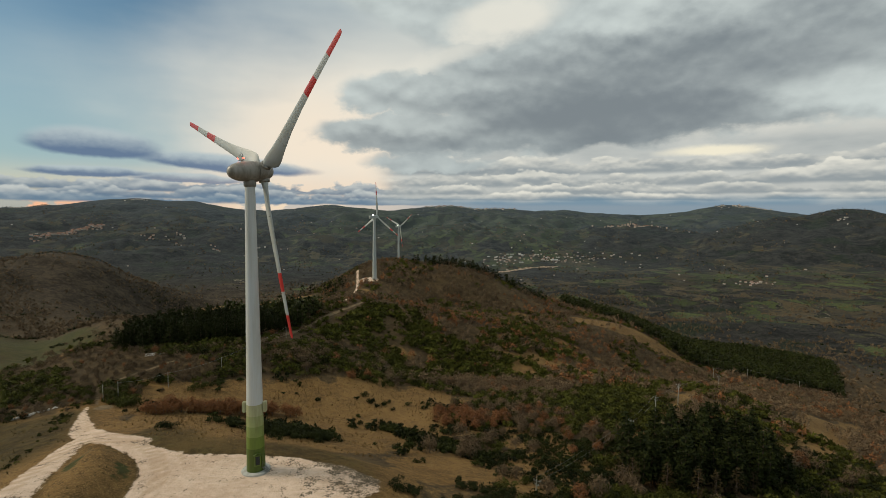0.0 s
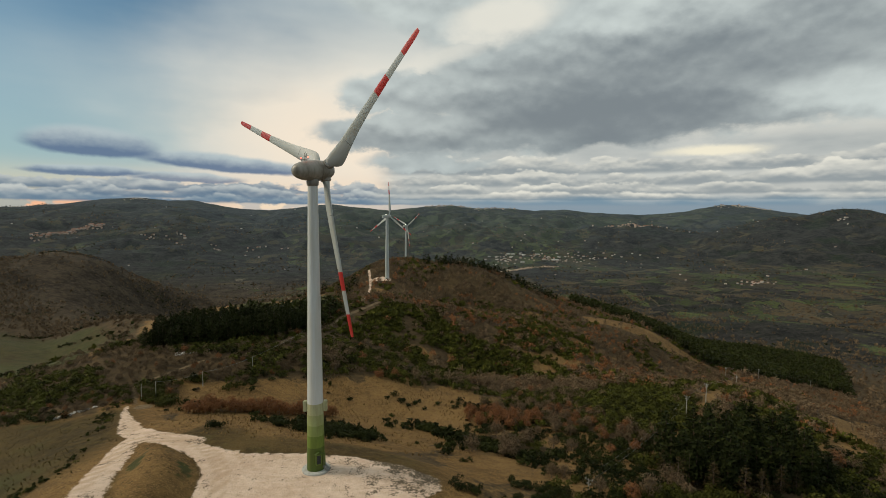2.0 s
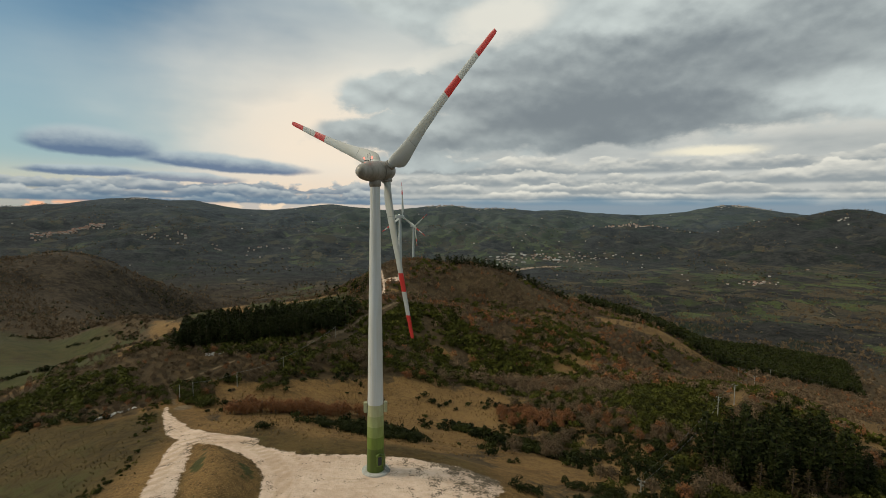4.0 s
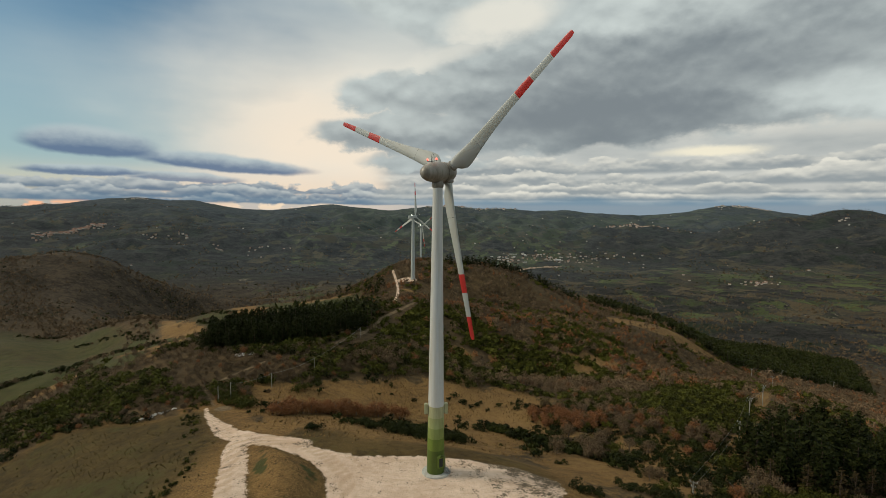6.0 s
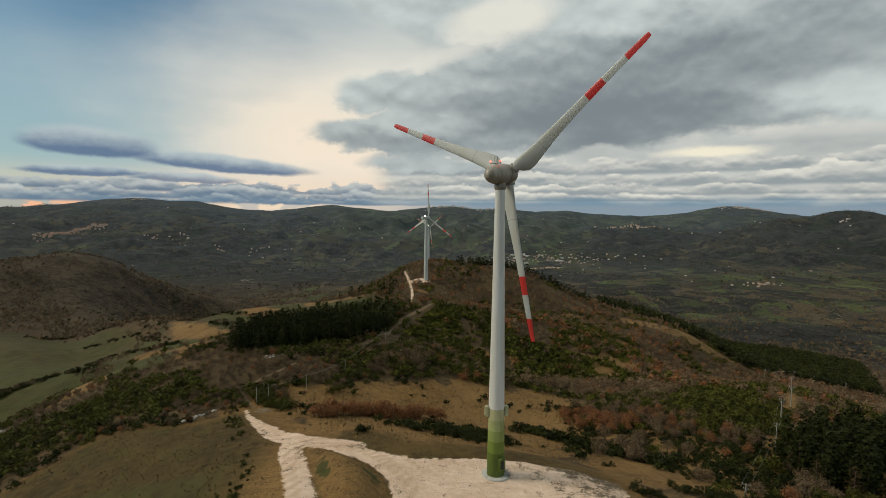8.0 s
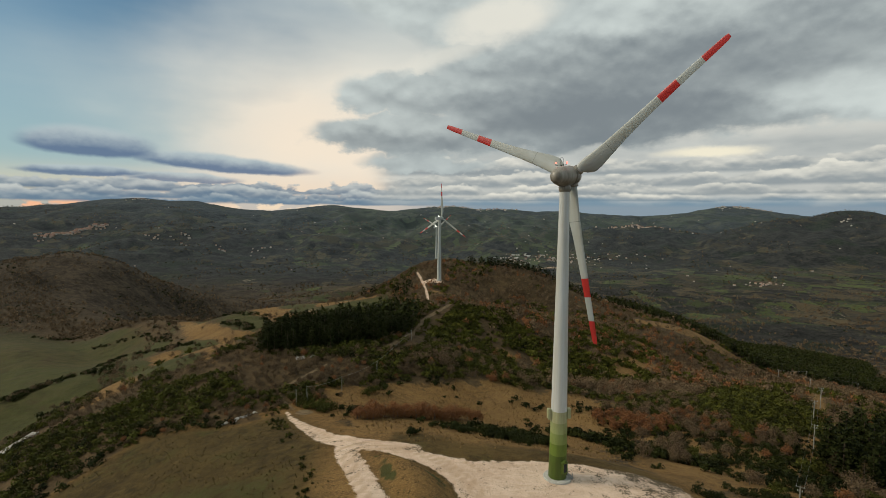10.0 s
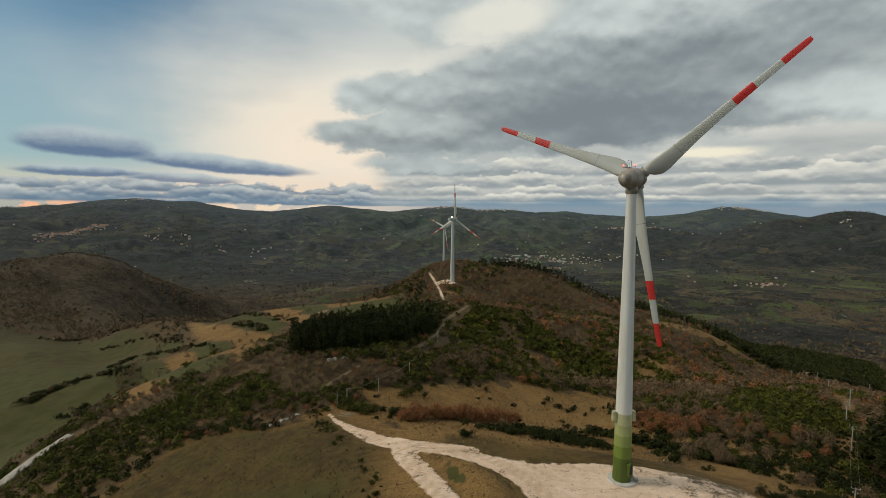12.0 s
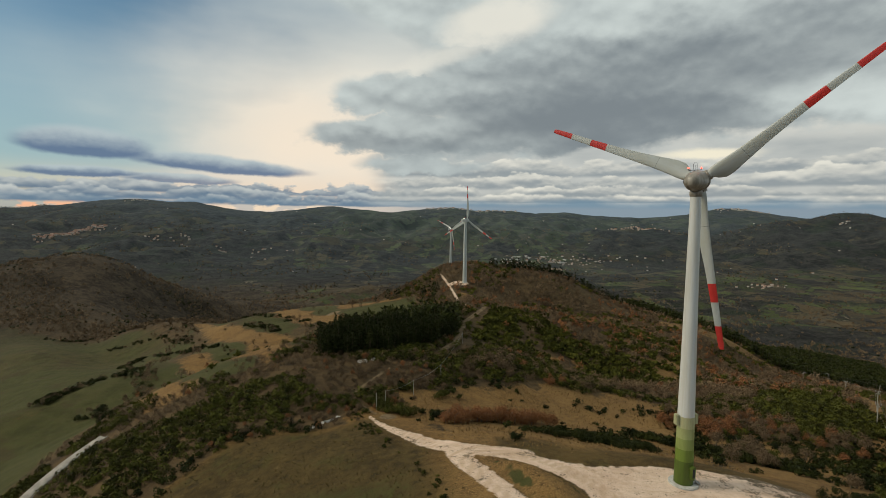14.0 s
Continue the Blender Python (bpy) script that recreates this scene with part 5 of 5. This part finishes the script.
p = sow(-120, 260, 330, 480, 3.2, lambda x, y: scrub(x, y) * 0.55 * smooth(-0.1, 0.2, rough(x + 300, y, 30)))
BROOM_FAR.stuff("broom", p, rng.uniform(0.8, 1.5, len(p)), "green broom patches on the far hill", "bushes")
# dark bushes in the meadow, on the slopes and along banks
p = sow(-140, 130, 60, 185, 2.0, lambda x, y: free(x, y) * np.maximum.reduce([zone_in(MEADOW, x, y) * smooth(0.52, 0.66, rough(x + 50, y + 20, 12)) * 0.7, 0.003 * zone_in(SHOULDER, x, y) + 0.020 * zone_in(MEADOW, x, y), 0.85 * smooth(3.4, 1.5, np.abs(y - 112 + (x + 40) * 0.05)) * smooth(-58, -50, x) * smooth(-22, -27, x) * smooth(-0.5, 0.0, rough(x, y, 7)), 0.85 * smooth(4.0, 2.0, np.abs(y - 126 + (x + 2) * 0.9)) * smooth(-22, -14, x) * smooth(16, 8, x) * smooth(-0.4, 0.0, rough(x, y, 6)), 0.92 * smooth(-14, 4, x) * smooth(156, 134, y) * smooth(-0.65, -0.15, rough(x, y, 14)) * np.maximum(smooth(18, 26, x), smooth(-0.1, 0.1, rough(x, y, 8))) * (1 - zone_in(PINES_EAST, x, y, 1)), 0.6 * smooth(4, 1, np.abs(inside(SHOULDER, x, y))) * smooth(-95, -108, x) * smooth(90, 105, y)]))
q = sow(-62, 14, 104, 140, 1.5, lambda x, y: free(x, y) * np.maximum(smooth(6.2, 4.6, np.abs(y - 110.5 + (x + 40) * 0.05 + rough(x, y, 9) * 2.5)) * smooth(-52, -47, x) * smooth(-24, -28, x), smooth(5.2, 3.6, np.abs(y - 126 + (x + 2) * 0.9 + rough(x, y, 9) * 2)) * smooth(-20, -15, x) * smooth(14, 9, x)) * smooth(-0.55, -0.25, rough(x, y, 6)))
p = np.concatenate([p, q])
keep_singles(JUNIPER, JUNIPER_MID, p, np.concatenate([rng.uniform(0.4, 0.95, len(p) - len(q)), rng.uniform(0.7, 1.25, len(q))]), 230, "dark_bushes", "low dark evergreen bushes", "bushes")
# the shaggy bank west of the road
BANK = [(-95, 130), (-91, 116), (-85.5, 104), (-78.5, 93), (-74, 80), (-72.5, 60)]
p = sow(-100, -70, 58, 128, 0.8, lambda x, y: free(x, y) * smooth(2.4, 1.0, beside(BANK, x, y)[0]) * smooth(-0.2, 0.3, rough(x, y, 8)) * 0.45)
g = rng.random(len(p)) < 0.5
JUNIPER_MID.stuff("dark_bushes", p[g], rng.uniform(0.16, 0.38, len(p))[g], "low dark scrub on the roadside bank", "bushes")
BROOM_MID.stuff("broom", p[~g], rng.uniform(0.16, 0.38, len(p))[~g], "low olive scrub on the roadside bank", "bushes")
# grass tufts
def tuft(h, blades):
    a = rng.uniform(0, 6.28, blades)
    out = np.stack([np.cos(a), np.sin(a), np.zeros(blades)], 1)
    side = np.stack([-np.sin(a), np.cos(a), np.zeros(blades)], 1) * h * 0.28
    foot = out * h * 0.12
    co = np.stack([foot - side, foot + side, foot + out * h * 0.45 + (0, 0, h)], 1).reshape(-1, 3)
    return stem([(0, 0, -0.05), (0, 0, 0.05)], [0.02, 0.02], 3), (co, np.arange(3 * blades).reshape(-1, 3))
DRY_TUFT = Kind("grass", "", "", "", M_GRASS, M_GRASS, [tuft(0.36, 4) for _ in range(4)])
TURF_TUFT = Kind("grass", "", "", "", M_TURF, M_TURF, [tuft(0.26, 4) for _ in range(4)])
p = sow(-92, 45, 90, 180, 0.95, lambda x, y: free(x, y) * np.maximum(zone_in(MEADOW, x, y), clearings(x, y)) * smooth(-0.6, 0.4, rough(x, y, 8)) * 0.8)
DRY_TUFT.stuff("dry_grass", p, rng.uniform(0.6, 1.5, len(p)), "tufts of dry ochre grass in the meadow", "grass")
p = sow(-150, -40, 55, 122, 0.95, lambda x, y: free(x, y) * np.maximum(zone_in(SHOULDER, x, y, 2), zone_in(MOUND, x, y, 1)) * smooth(-0.6, 0.5, rough(x, y, 8)) * 0.75)
TURF_TUFT.stuff("turf", p, rng.uniform(0.6, 1.5, len(p)), "olive-brown tufts of winter grass on the shoulder", "grass")
# pines
p = sow(30, 100, 95, 150, 3.0, lambda x, y: zone_in(PINES_EAST, x, y, 2.5))
keep_singles(PINE, PINE_FAR, p, rng.uniform(0.75, 1.15, len(p)), 120, "pines", "pine copse", "pine trees")
BROWN_PINE = Kind("pine_tree", "sickly pine with thin brown needles", "pine tree", "brown pines", M_PINEBARK, M_BROWNPINE, [pine(9, 2.4, 26, 9, 0.45) for _ in range(2)])
for x, y in [(44, 116), (46, 110), (42.5, 106), (49, 103.5), (55, 102), (60, 104), (66, 106.5), (72, 110)]:
    BROWN_PINE.plant(x, y, float(rng.uniform(0.7, 1.0)), float(rng.uniform(0, 360)))
p = sow(-125, -55, 160, 260, 2.5, lambda x, y: zone_in(PINES_WEST, x, y, 2.0) * free(x, y))
keep_singles(PINE, PINE_FAR, p, rng.uniform(0.58, 0.84, len(p)), 260, "pines", "dense planted pine wood", "pine trees")
p = sow(90, 600, 370, 860, 3.6, lambda x, y: zone_in(FOREST, x, y, 4.0) * 0.95 * (1 - 0.9 * smooth(7, 4, np.hypot((x - 205) / 2.2, y - 445))))
PINE_FAR.stuff("pine_forest", p, rng.uniform(0.62, 0.85, len(p)), "dark planted pine forest on the slope", "pine trees")
p = sow(-50, 90, 405, 470, 3.4, lambda x, y: smooth(13, 6, np.abs(y - 434)) * smooth(-40, -15, x) * 0.75)
PINE_FAR.stuff("pine_forest", p, rng.uniform(0.45, 0.75, len(p)), "pines along the hill crest", "pine trees")
p = sow(-150, -70, 300, 400, 4.5, lambda x, y: smooth(0.1, 0.4, rough(x, y, 30)) * scrub(x, y) * 0.5)
PINE_FAR.stuff("pine_forest", p, rng.uniform(0.4, 0.75, len(p)), "scattered pines on the western flank", "pine trees")
# far woods and hedges
HEDGES = [[(-286, 264), (-283, 273), (-274, 283)], [(-334, 403), (-343, 451)], [(-320, 430), (-265, 377), (-244, 360)], [(-230, 401), (-199, 375), (-188, 350)], [(-251, 252), (-232, 238), (-200, 190)], [(-552, 597), (-526, 611), (-500, 609)], [(-350, 436), (-290, 350), (-243, 288), (-205, 225)], [(-290, 425), (-220, 335), (-165, 270), (-140, 230)], [(-270, 470), (-190, 395), (-148, 330)], [(-340, 330), (-285, 300), (-243, 288)], [(-420, 520), (-350, 500), (-290, 430)]]
p = np.concatenate([np.array([(np.interp(u, np.linspace(0, 1, len(h)), [q[0] for q in h]), np.interp(u, np.linspace(0, 1, len(h)), [q[1] for q in h])) for u in np.sort(rng.random(60))]) + rng.normal(size=(60, 2)) * 2.2 for h in HEDGES])
g = rng.random(len(p)) < 0.55
JUNIPER_MID.stuff("hedge", p[g], rng.uniform(0.7, 1.6, len(p))[g], "dark hedge bushes between sloping fields", "hedge")
OAK_MID.stuff("hedge", p[~g], rng.uniform(0.4, 0.9, len(p))[~g], "bare hedge shrubs between sloping fields", "hedge")
def woods(x, y):
    r = np.hypot(x, y)
    z = zones(x, y)
    return smooth(380, 520, r) * (1 - zone_in(FIELDS, x, y, 15)) * (1 - zone_in(FOREST, x, y)) * (1 - zone_in(SLOPE_FIELDS, x, y, 10)) * (0.12 + 0.75 * smooth(-0.1, 0.35, rough(x, y, 160, 5))) * (1 - 0.55 * z["farm"])
p = sow(-1000, -180, 420, 1150, 6.0, lambda x, y: (1 - zone_in(FIELDS, x, y, 15)) * (1 - zone_in(SLOPE_FIELDS, x, y, 10)) * smooth(-0.45, 0.15, rough(x, y, 90, 5)) * (np.abs(x) < 1.05 * y + 60) * smooth(0, 40, y - 0.25 * np.abs(x) - 330) * 0.8)
g = rng.random(len(p)) < 0.04 + 0.5 * smooth(0.35, 0.5, rough(p[:, 0], p[:, 1], 60)) + 0.9 * smooth(60, 40, np.hypot(p[:, 0] + 620, (p[:, 1] - 1090) / 1.3))
WOOD_FAR.stuff("far_woods", p[~g], rng.uniform(0.45, 0.85, len(p))[~g], "leafless brown woods on the western hill", "woods")
GREEN_FAR.stuff("far_woods", p[g], rng.uniform(0.4, 0.8, len(p))[g], "dark evergreens on the western hill", "woods")
p = sow(-1300, 1300, 260, 1500, 10.0, lambda x, y: woods(x, y) * (np.abs(x) < 1.05 * y + 60))
g = rng.random(len(p)) < 0.05 + 0.3 * smooth(0.3, 0.6, rough(p[:, 0], p[:, 1], 200))
WOOD_FAR.stuff("far_woods", p[~g], rng.uniform(0.7, 1.3, len(p))[~g], "leafless brown woods on the far slopes", "woods")
GREEN_FAR.stuff("far_woods", p[g], rng.uniform(0.5, 1.1, len(p))[g], "dark evergreen trees among far woods", "woods")
p = sow(-3300, 3300, 1500, 3600, 23, lambda x, y: 0.5 * smooth(-0.05, 0.3, rough(x, y, 180, 5)) * (np.abs(x) < 1.0 * y))
g = rng.random(len(p)) < 0.5
WOOD_FAR.stuff("far_woods", p[~g], rng.uniform(1.0, 1.8, len(p))[~g], "bare woods and hedges far across the valley", "woods")
GREEN_FAR.stuff("far_woods", p[g], rng.uniform(0.8, 1.4, len(p))[g], "dark trees and hedges far across the valley", "woods")


# ---------------------------------------------------------------- power lines
def sagging(a, b, sag, n=9):
    a, b = Vector(a), Vector(b)
    return [a.lerp(b, k / n) - Vector((0, 0, sag * 4 * (k / n) * (1 - k / n))) for k in range(n + 1)]


def power_pole(x, y, tall, turn, arms):
    t = thing("power_pole", pose(x, y, float(height(x, y)) - 0.1, 0, 0, turn), "slim grey concrete power pole with crossarm and insulators" if arms else "slim pale wooden post at the end of the road", "power pole" if arms else "post", "power poles" if arms else "posts")
    part("shaft", lathe([(0.17, -0.6), (0.16, 0.0), (0.10, tall)] if arms else [(0.09, -0.6), (0.09, 0.0), (0.07, tall)], 12), M_POLE, t)
    if arms:
        for h, w in ((tall - 0.35, 1.5), (tall - 1.2, 0.9)):
            part("crossarm", box(w, 0.12, 0.12, Matrix.Translation((0, 0.14, h)), 0.02), M_STEEL, t, "galvanised steel crossarm")
            for s in (-w / 2 + 0.08, w / 2 - 0.08):
                part("insulator", lathe([(0.05, h + 0.06), (0.09, h + 0.12), (0.06, h + 0.18), (0.09, h + 0.24), (0.03, h + 0.34)], 10), M_WHITE, t, "ribbed insulator", Matrix.Translation((s, 0.14, 0)))
    return t


POLES = [(18.6, 93.2), (52.5, 133.5), (68.5, 154.5), (84, 171.5), (150, 262), (203, 362), (250, 396), (290, 392)]
spots = []
for k, (x, y) in enumerate(POLES):
    nx, ny = POLES[min(k + 1, len(POLES) - 1)]
    px, py = POLES[max(k - 1, 0)]
    turn = -math.degrees(math.atan2(nx - px, ny - py))
    tall = 7.6 if k else -7.7 - float(height(x, y))
    power_pole(x, y, tall, turn, True)
    c, s = math.cos(radians(turn)), math.sin(radians(turn))
    z = float(height(x, y)) - 0.1
    spots.append([(x + c * o, y + s * o, z + tall) for o in (-0.67, 0.67)])
for a, b in zip(spots, spots[1:]):
    for k in range(2):
        me = finish(tube(sagging(a[k], b[k], 0.8), 0.012, 5), M_WIRE)
        tagged(new("power_cable", me), "thin sagging power cable between concrete poles", "cable", "power cables")
W_POSTS = [(-89, 126.5), (-87, 129.5), (-80, 141), (-72, 158), (-63, 196)]
tops = []
for x, y in W_POSTS:
    power_pole(x, y, 4.6, 0, False)
    tops.append((x, y, float(height(x, y)) + 4.3))
for a, b in zip(tops[1:], tops[2:]):
    me = finish(tube(sagging(a, b, 0.6), 0.025, 5), M_WIRE)
    tagged(new("power_cable", me), "pale cable strung along the scrub towards the pines", "cable", "power cables")


# ---------------------------------------------------------------- limestone rocks
M_ROCK = painted("limestone", (0.55, 0.53, 0.50), 0.85, 0.4, scale=1.2, tall=1.0)


def rock_mesh(seed):
    r = random.Random(seed)
    bm = bmesh.new()
    bmesh.ops.create_icosphere(bm, subdivisions=2, radius=0.5)
    off = Vector((r.uniform(-9, 9), r.uniform(-9, 9), 0))
    for v in bm.verts:
        v.co *= 0.75 + 0.5 * noise.noise(v.co * 2.2 + off) + 0.12 * noise.noise(v.co * 7 + off)
        v.co.z *= 0.7
    return finish(bm, M_ROCK)


ROCKS = [rock_mesh(k) for k in range(5)]


def rocks(line, count, spread, lo, hi, label):
    pts = np.array(line, float)
    for _ in range(count):
        k = rng.integers(len(pts) - 1)
        x, y = pts[k] + (pts[k + 1] - pts[k]) * rng.random() + rng.normal(size=2) * spread
        size = rng.uniform(lo, hi)
        ob = new("rock", ROCKS[int(rng.integers(5))])
        ob.matrix_basis = pose(x, y, float(height(x, y)) + 0.1 * size, rng.uniform(-20, 20), rng.uniform(-20, 20), rng.uniform(0, 360)) @ Matrix.Diagonal((size * 1.3, size, size, 1))
        tagged(ob, label, "rock", "limestone rocks")


rocks([(-104, 116), (-101, 119), (-97.5, 122.5)], 34, 0.35, 0.4, 1.0, "white limestone block in a row along the bank")
rocks([(-99, 162), (-96, 164), (-91.5, 170)], 30, 0.7, 0.5, 1.5, "pale limestone outcrop below the pines")


# ---------------------------------------------------------------- guard rail by the lower road
rail_line = [(-169, 92), (-172.8, 112), (-173.6, 126), (-171.2, 136), (-167, 143)]
rail = thing("guard_rail", pose(0, 0, 0), "galvanised guard rail along the lower road", "guard rail")
pts = []
for (ax, ay), (bx, by) in zip(rail_line, rail_line[1:]):
    for k in range(4):
        x, y = ax + (bx - ax) * k / 4, ay + (by - ay) * k / 4
        pts.append((x, y, float(height(x, y)) + 0.62))
part("beam", tube(pts, 0.14, 6), M_STEEL, rail, "long steel beam")
post_mesh = finish(box(0.12, 0.12, 1.2, Matrix.Translation((0, 0, -0.35)), 0.01), M_STEEL)
for p in pts[::2]:
    part("post", post_mesh, None, rail, "", Matrix.Translation(p), flat=True)


# ---------------------------------------------------------------- far houses
M_PLASTER = [painted("plaster", c, 0.85, 0.3, scale=0.3, tall=1.0) for c in ((0.50, 0.42, 0.36), (0.44, 0.34, 0.28), (0.55, 0.52, 0.48))]
M_TILES = painted("roof_tiles", (0.30, 0.15, 0.10), 0.85, 0.4, scale=0.5, tall=1.0)
M_SHEET = painted("shed_roof", (0.55, 0.56, 0.57), 0.6, 0.25, scale=0.2, tall=1.0)


def house(w, d, h, plaster, roofing, rise, label, group):
    t = thing("house", pose(0, 0, -1000), label, "house", group)
    part("wall", box(w, d, h + 6, Matrix.Translation((0, 0, h / 2 - 3))), plaster, t, "", flat=True)
    bm = bmesh.new()
    e = 0.5
    v = [bm.verts.new(c) for c in ((-w / 2 - e, -d / 2 - e, h), (w / 2 + e, -d / 2 - e, h), (w / 2 + e, d / 2 + e, h), (-w / 2 - e, d / 2 + e, h), (-w / 2 - e, 0, h + rise), (w / 2 + e, 0, h + rise))]
    for f in ((0, 1, 5, 4), (2, 3, 4, 5), (0, 4, 3), (1, 2, 5), (3, 2, 1, 0)):
        bm.faces.new([v[k] for k in f])
    part("roof", bm, roofing, t, "", flat=True)
    return t


MODELS = [house(11, 8, 7.5, M_PLASTER[0], M_TILES, 2.2, "small plastered village house with tiled roof", "village houses"),
          house(9, 9, 9.5, M_PLASTER[1], M_TILES, 2.0, "tall plastered village house with tiled roof", "village houses"),
          house(14, 9, 6.0, M_PLASTER[2], M_TILES, 2.0, "pale farmhouse among far fields", "farmhouses"),
          house(34, 18, 7.0, M_PLASTER[2], M_SHEET, 1.6, "long pale factory shed in the valley", "factory sheds")]


def settle(model, x, y, turn, size=1.0):
    copy_thing(model, pose(x, y, float(height(x, y)), 0, 0, turn) @ Matrix.Diagonal((size, size, size, 1)))


def hamlet(line, count, spread, kinds, turn=40, lo=0.6, hi=0.95):
    """Houses strewn along a line of points, each a thing."""
    pts = np.array(line, float)
    for k in range(count):
        i = rng.integers(len(pts) - 1)
        q = pts[i] + (pts[i + 1] - pts[i]) * rng.random() + rng.normal(size=2) * spread
        settle(MODELS[kinds[int(rng.integers(len(kinds)))]], q[0], q[1], rng.uniform(-turn, turn), rng.uniform(lo, hi))


def far_houses(xy, size, model, label):
    """Specks of houses too far off to tell apart, as one mesh."""
    walls, roof = (o.data for o in model.children)
    cos, fas, slots, off = [], [], [], 0
    for (x, y) in xy:
        m = pose(x, y, float(height(x, y)), 0, 0, rng.uniform(0, 180)) @ Matrix.Scale(rng.uniform(0.6, 1.2) * size, 4)
        for slot, me in enumerate((walls, roof)):
            cos += [m @ v.co for v in me.vertices]
            for f in me.polygons:
                v = list(f.vertices)
                for k in range(1, len(v) - 1):
                    fas.append((v[0] + off, v[k] + off, v[k + 1] + off))
                    slots.append(slot)
            off += len(me.vertices)
    me = fast_mesh("far_houses", np.array(cos), np.array(fas), np.array(slots))
    for source in (walls, roof):
        me.materials.append(source.materials[0])
    tagged(new("far_houses", me), label, "houses", kind="stuff")


def along_line(line, count, spread):
    pts = np.array(line, float)
    i = rng.integers(0, len(pts) - 1, count)
    return pts[i] + (pts[i + 1] - pts[i]) * rng.random((count, 1)) + rng.normal(size=(count, 2)) * spread


hamlet([(-2005, 2417), (-2061, 2578), (-2079, 2761), (-2021, 2813), (-1958, 2839)], 150, (16, 20), (0, 0, 1, 2), 25)
hamlet([(216, 2423), (317, 2546), (424, 2640), (529, 2646), (648, 2578)], 84, (80, 55), (2, 2, 0, 3), 90, 0.4, 0.75)
hamlet([(1020, 1680), (1122, 1694)], 22, (30, 20), (2, 2, 0), 90, 0.4, 0.65)
hamlet([(-1618, 2644), (-1513, 2701), (-1170, 2546), (-887, 2661)], 30, (60, 50), (2, 0), 90)
far_houses(along_line([(1041, 3290), (1232, 3300), (1425, 3300)], 60, (40, 22)), 0.9, MODELS[0], "village strung along a far spur")
far_houses(along_line([(-138, 4500), (70, 4495), (329, 4480), (590, 4490)], 70, (60, 26)), 1.0, MODELS[2], "pale houses along the far crest")
far_houses(along_line([(2438, 4440), (2600, 4430), (2860, 4380)], 50, (60, 40)), 1.0, MODELS[2], "pale houses round the far peak")
far_houses(along_line([(-2376, 3760), (-2296, 3800)], 16, (25, 15)), 0.8, MODELS[2], "pale houses on the mountain top")
far_houses(along_line([(640, 2580), (806, 2704), (990, 2560)], 30, (80, 60)), 0.7, MODELS[2], "pale farmhouses beyond the town")
far_houses(along_line([(2140, 2690), (2230, 2720)], 6, (10, 8)), 0.8, MODELS[2], "farm buildings high on the brown hill")
far_houses(sow(-2600, 2800, 1900, 4400, 190, lambda x, y: 0.30 * (np.abs(x) < 0.92 * y) * smooth(2900, 1200, np.abs(x - 200))), 0.55, MODELS[2], "scattered farmhouses across the valley")
for m in MODELS:
    settle_at = Matrix.Translation((400 + 60 * MODELS.index(m), 2560, float(height(400 + 60 * MODELS.index(m), 2560))))
    m.matrix_basis = settle_at
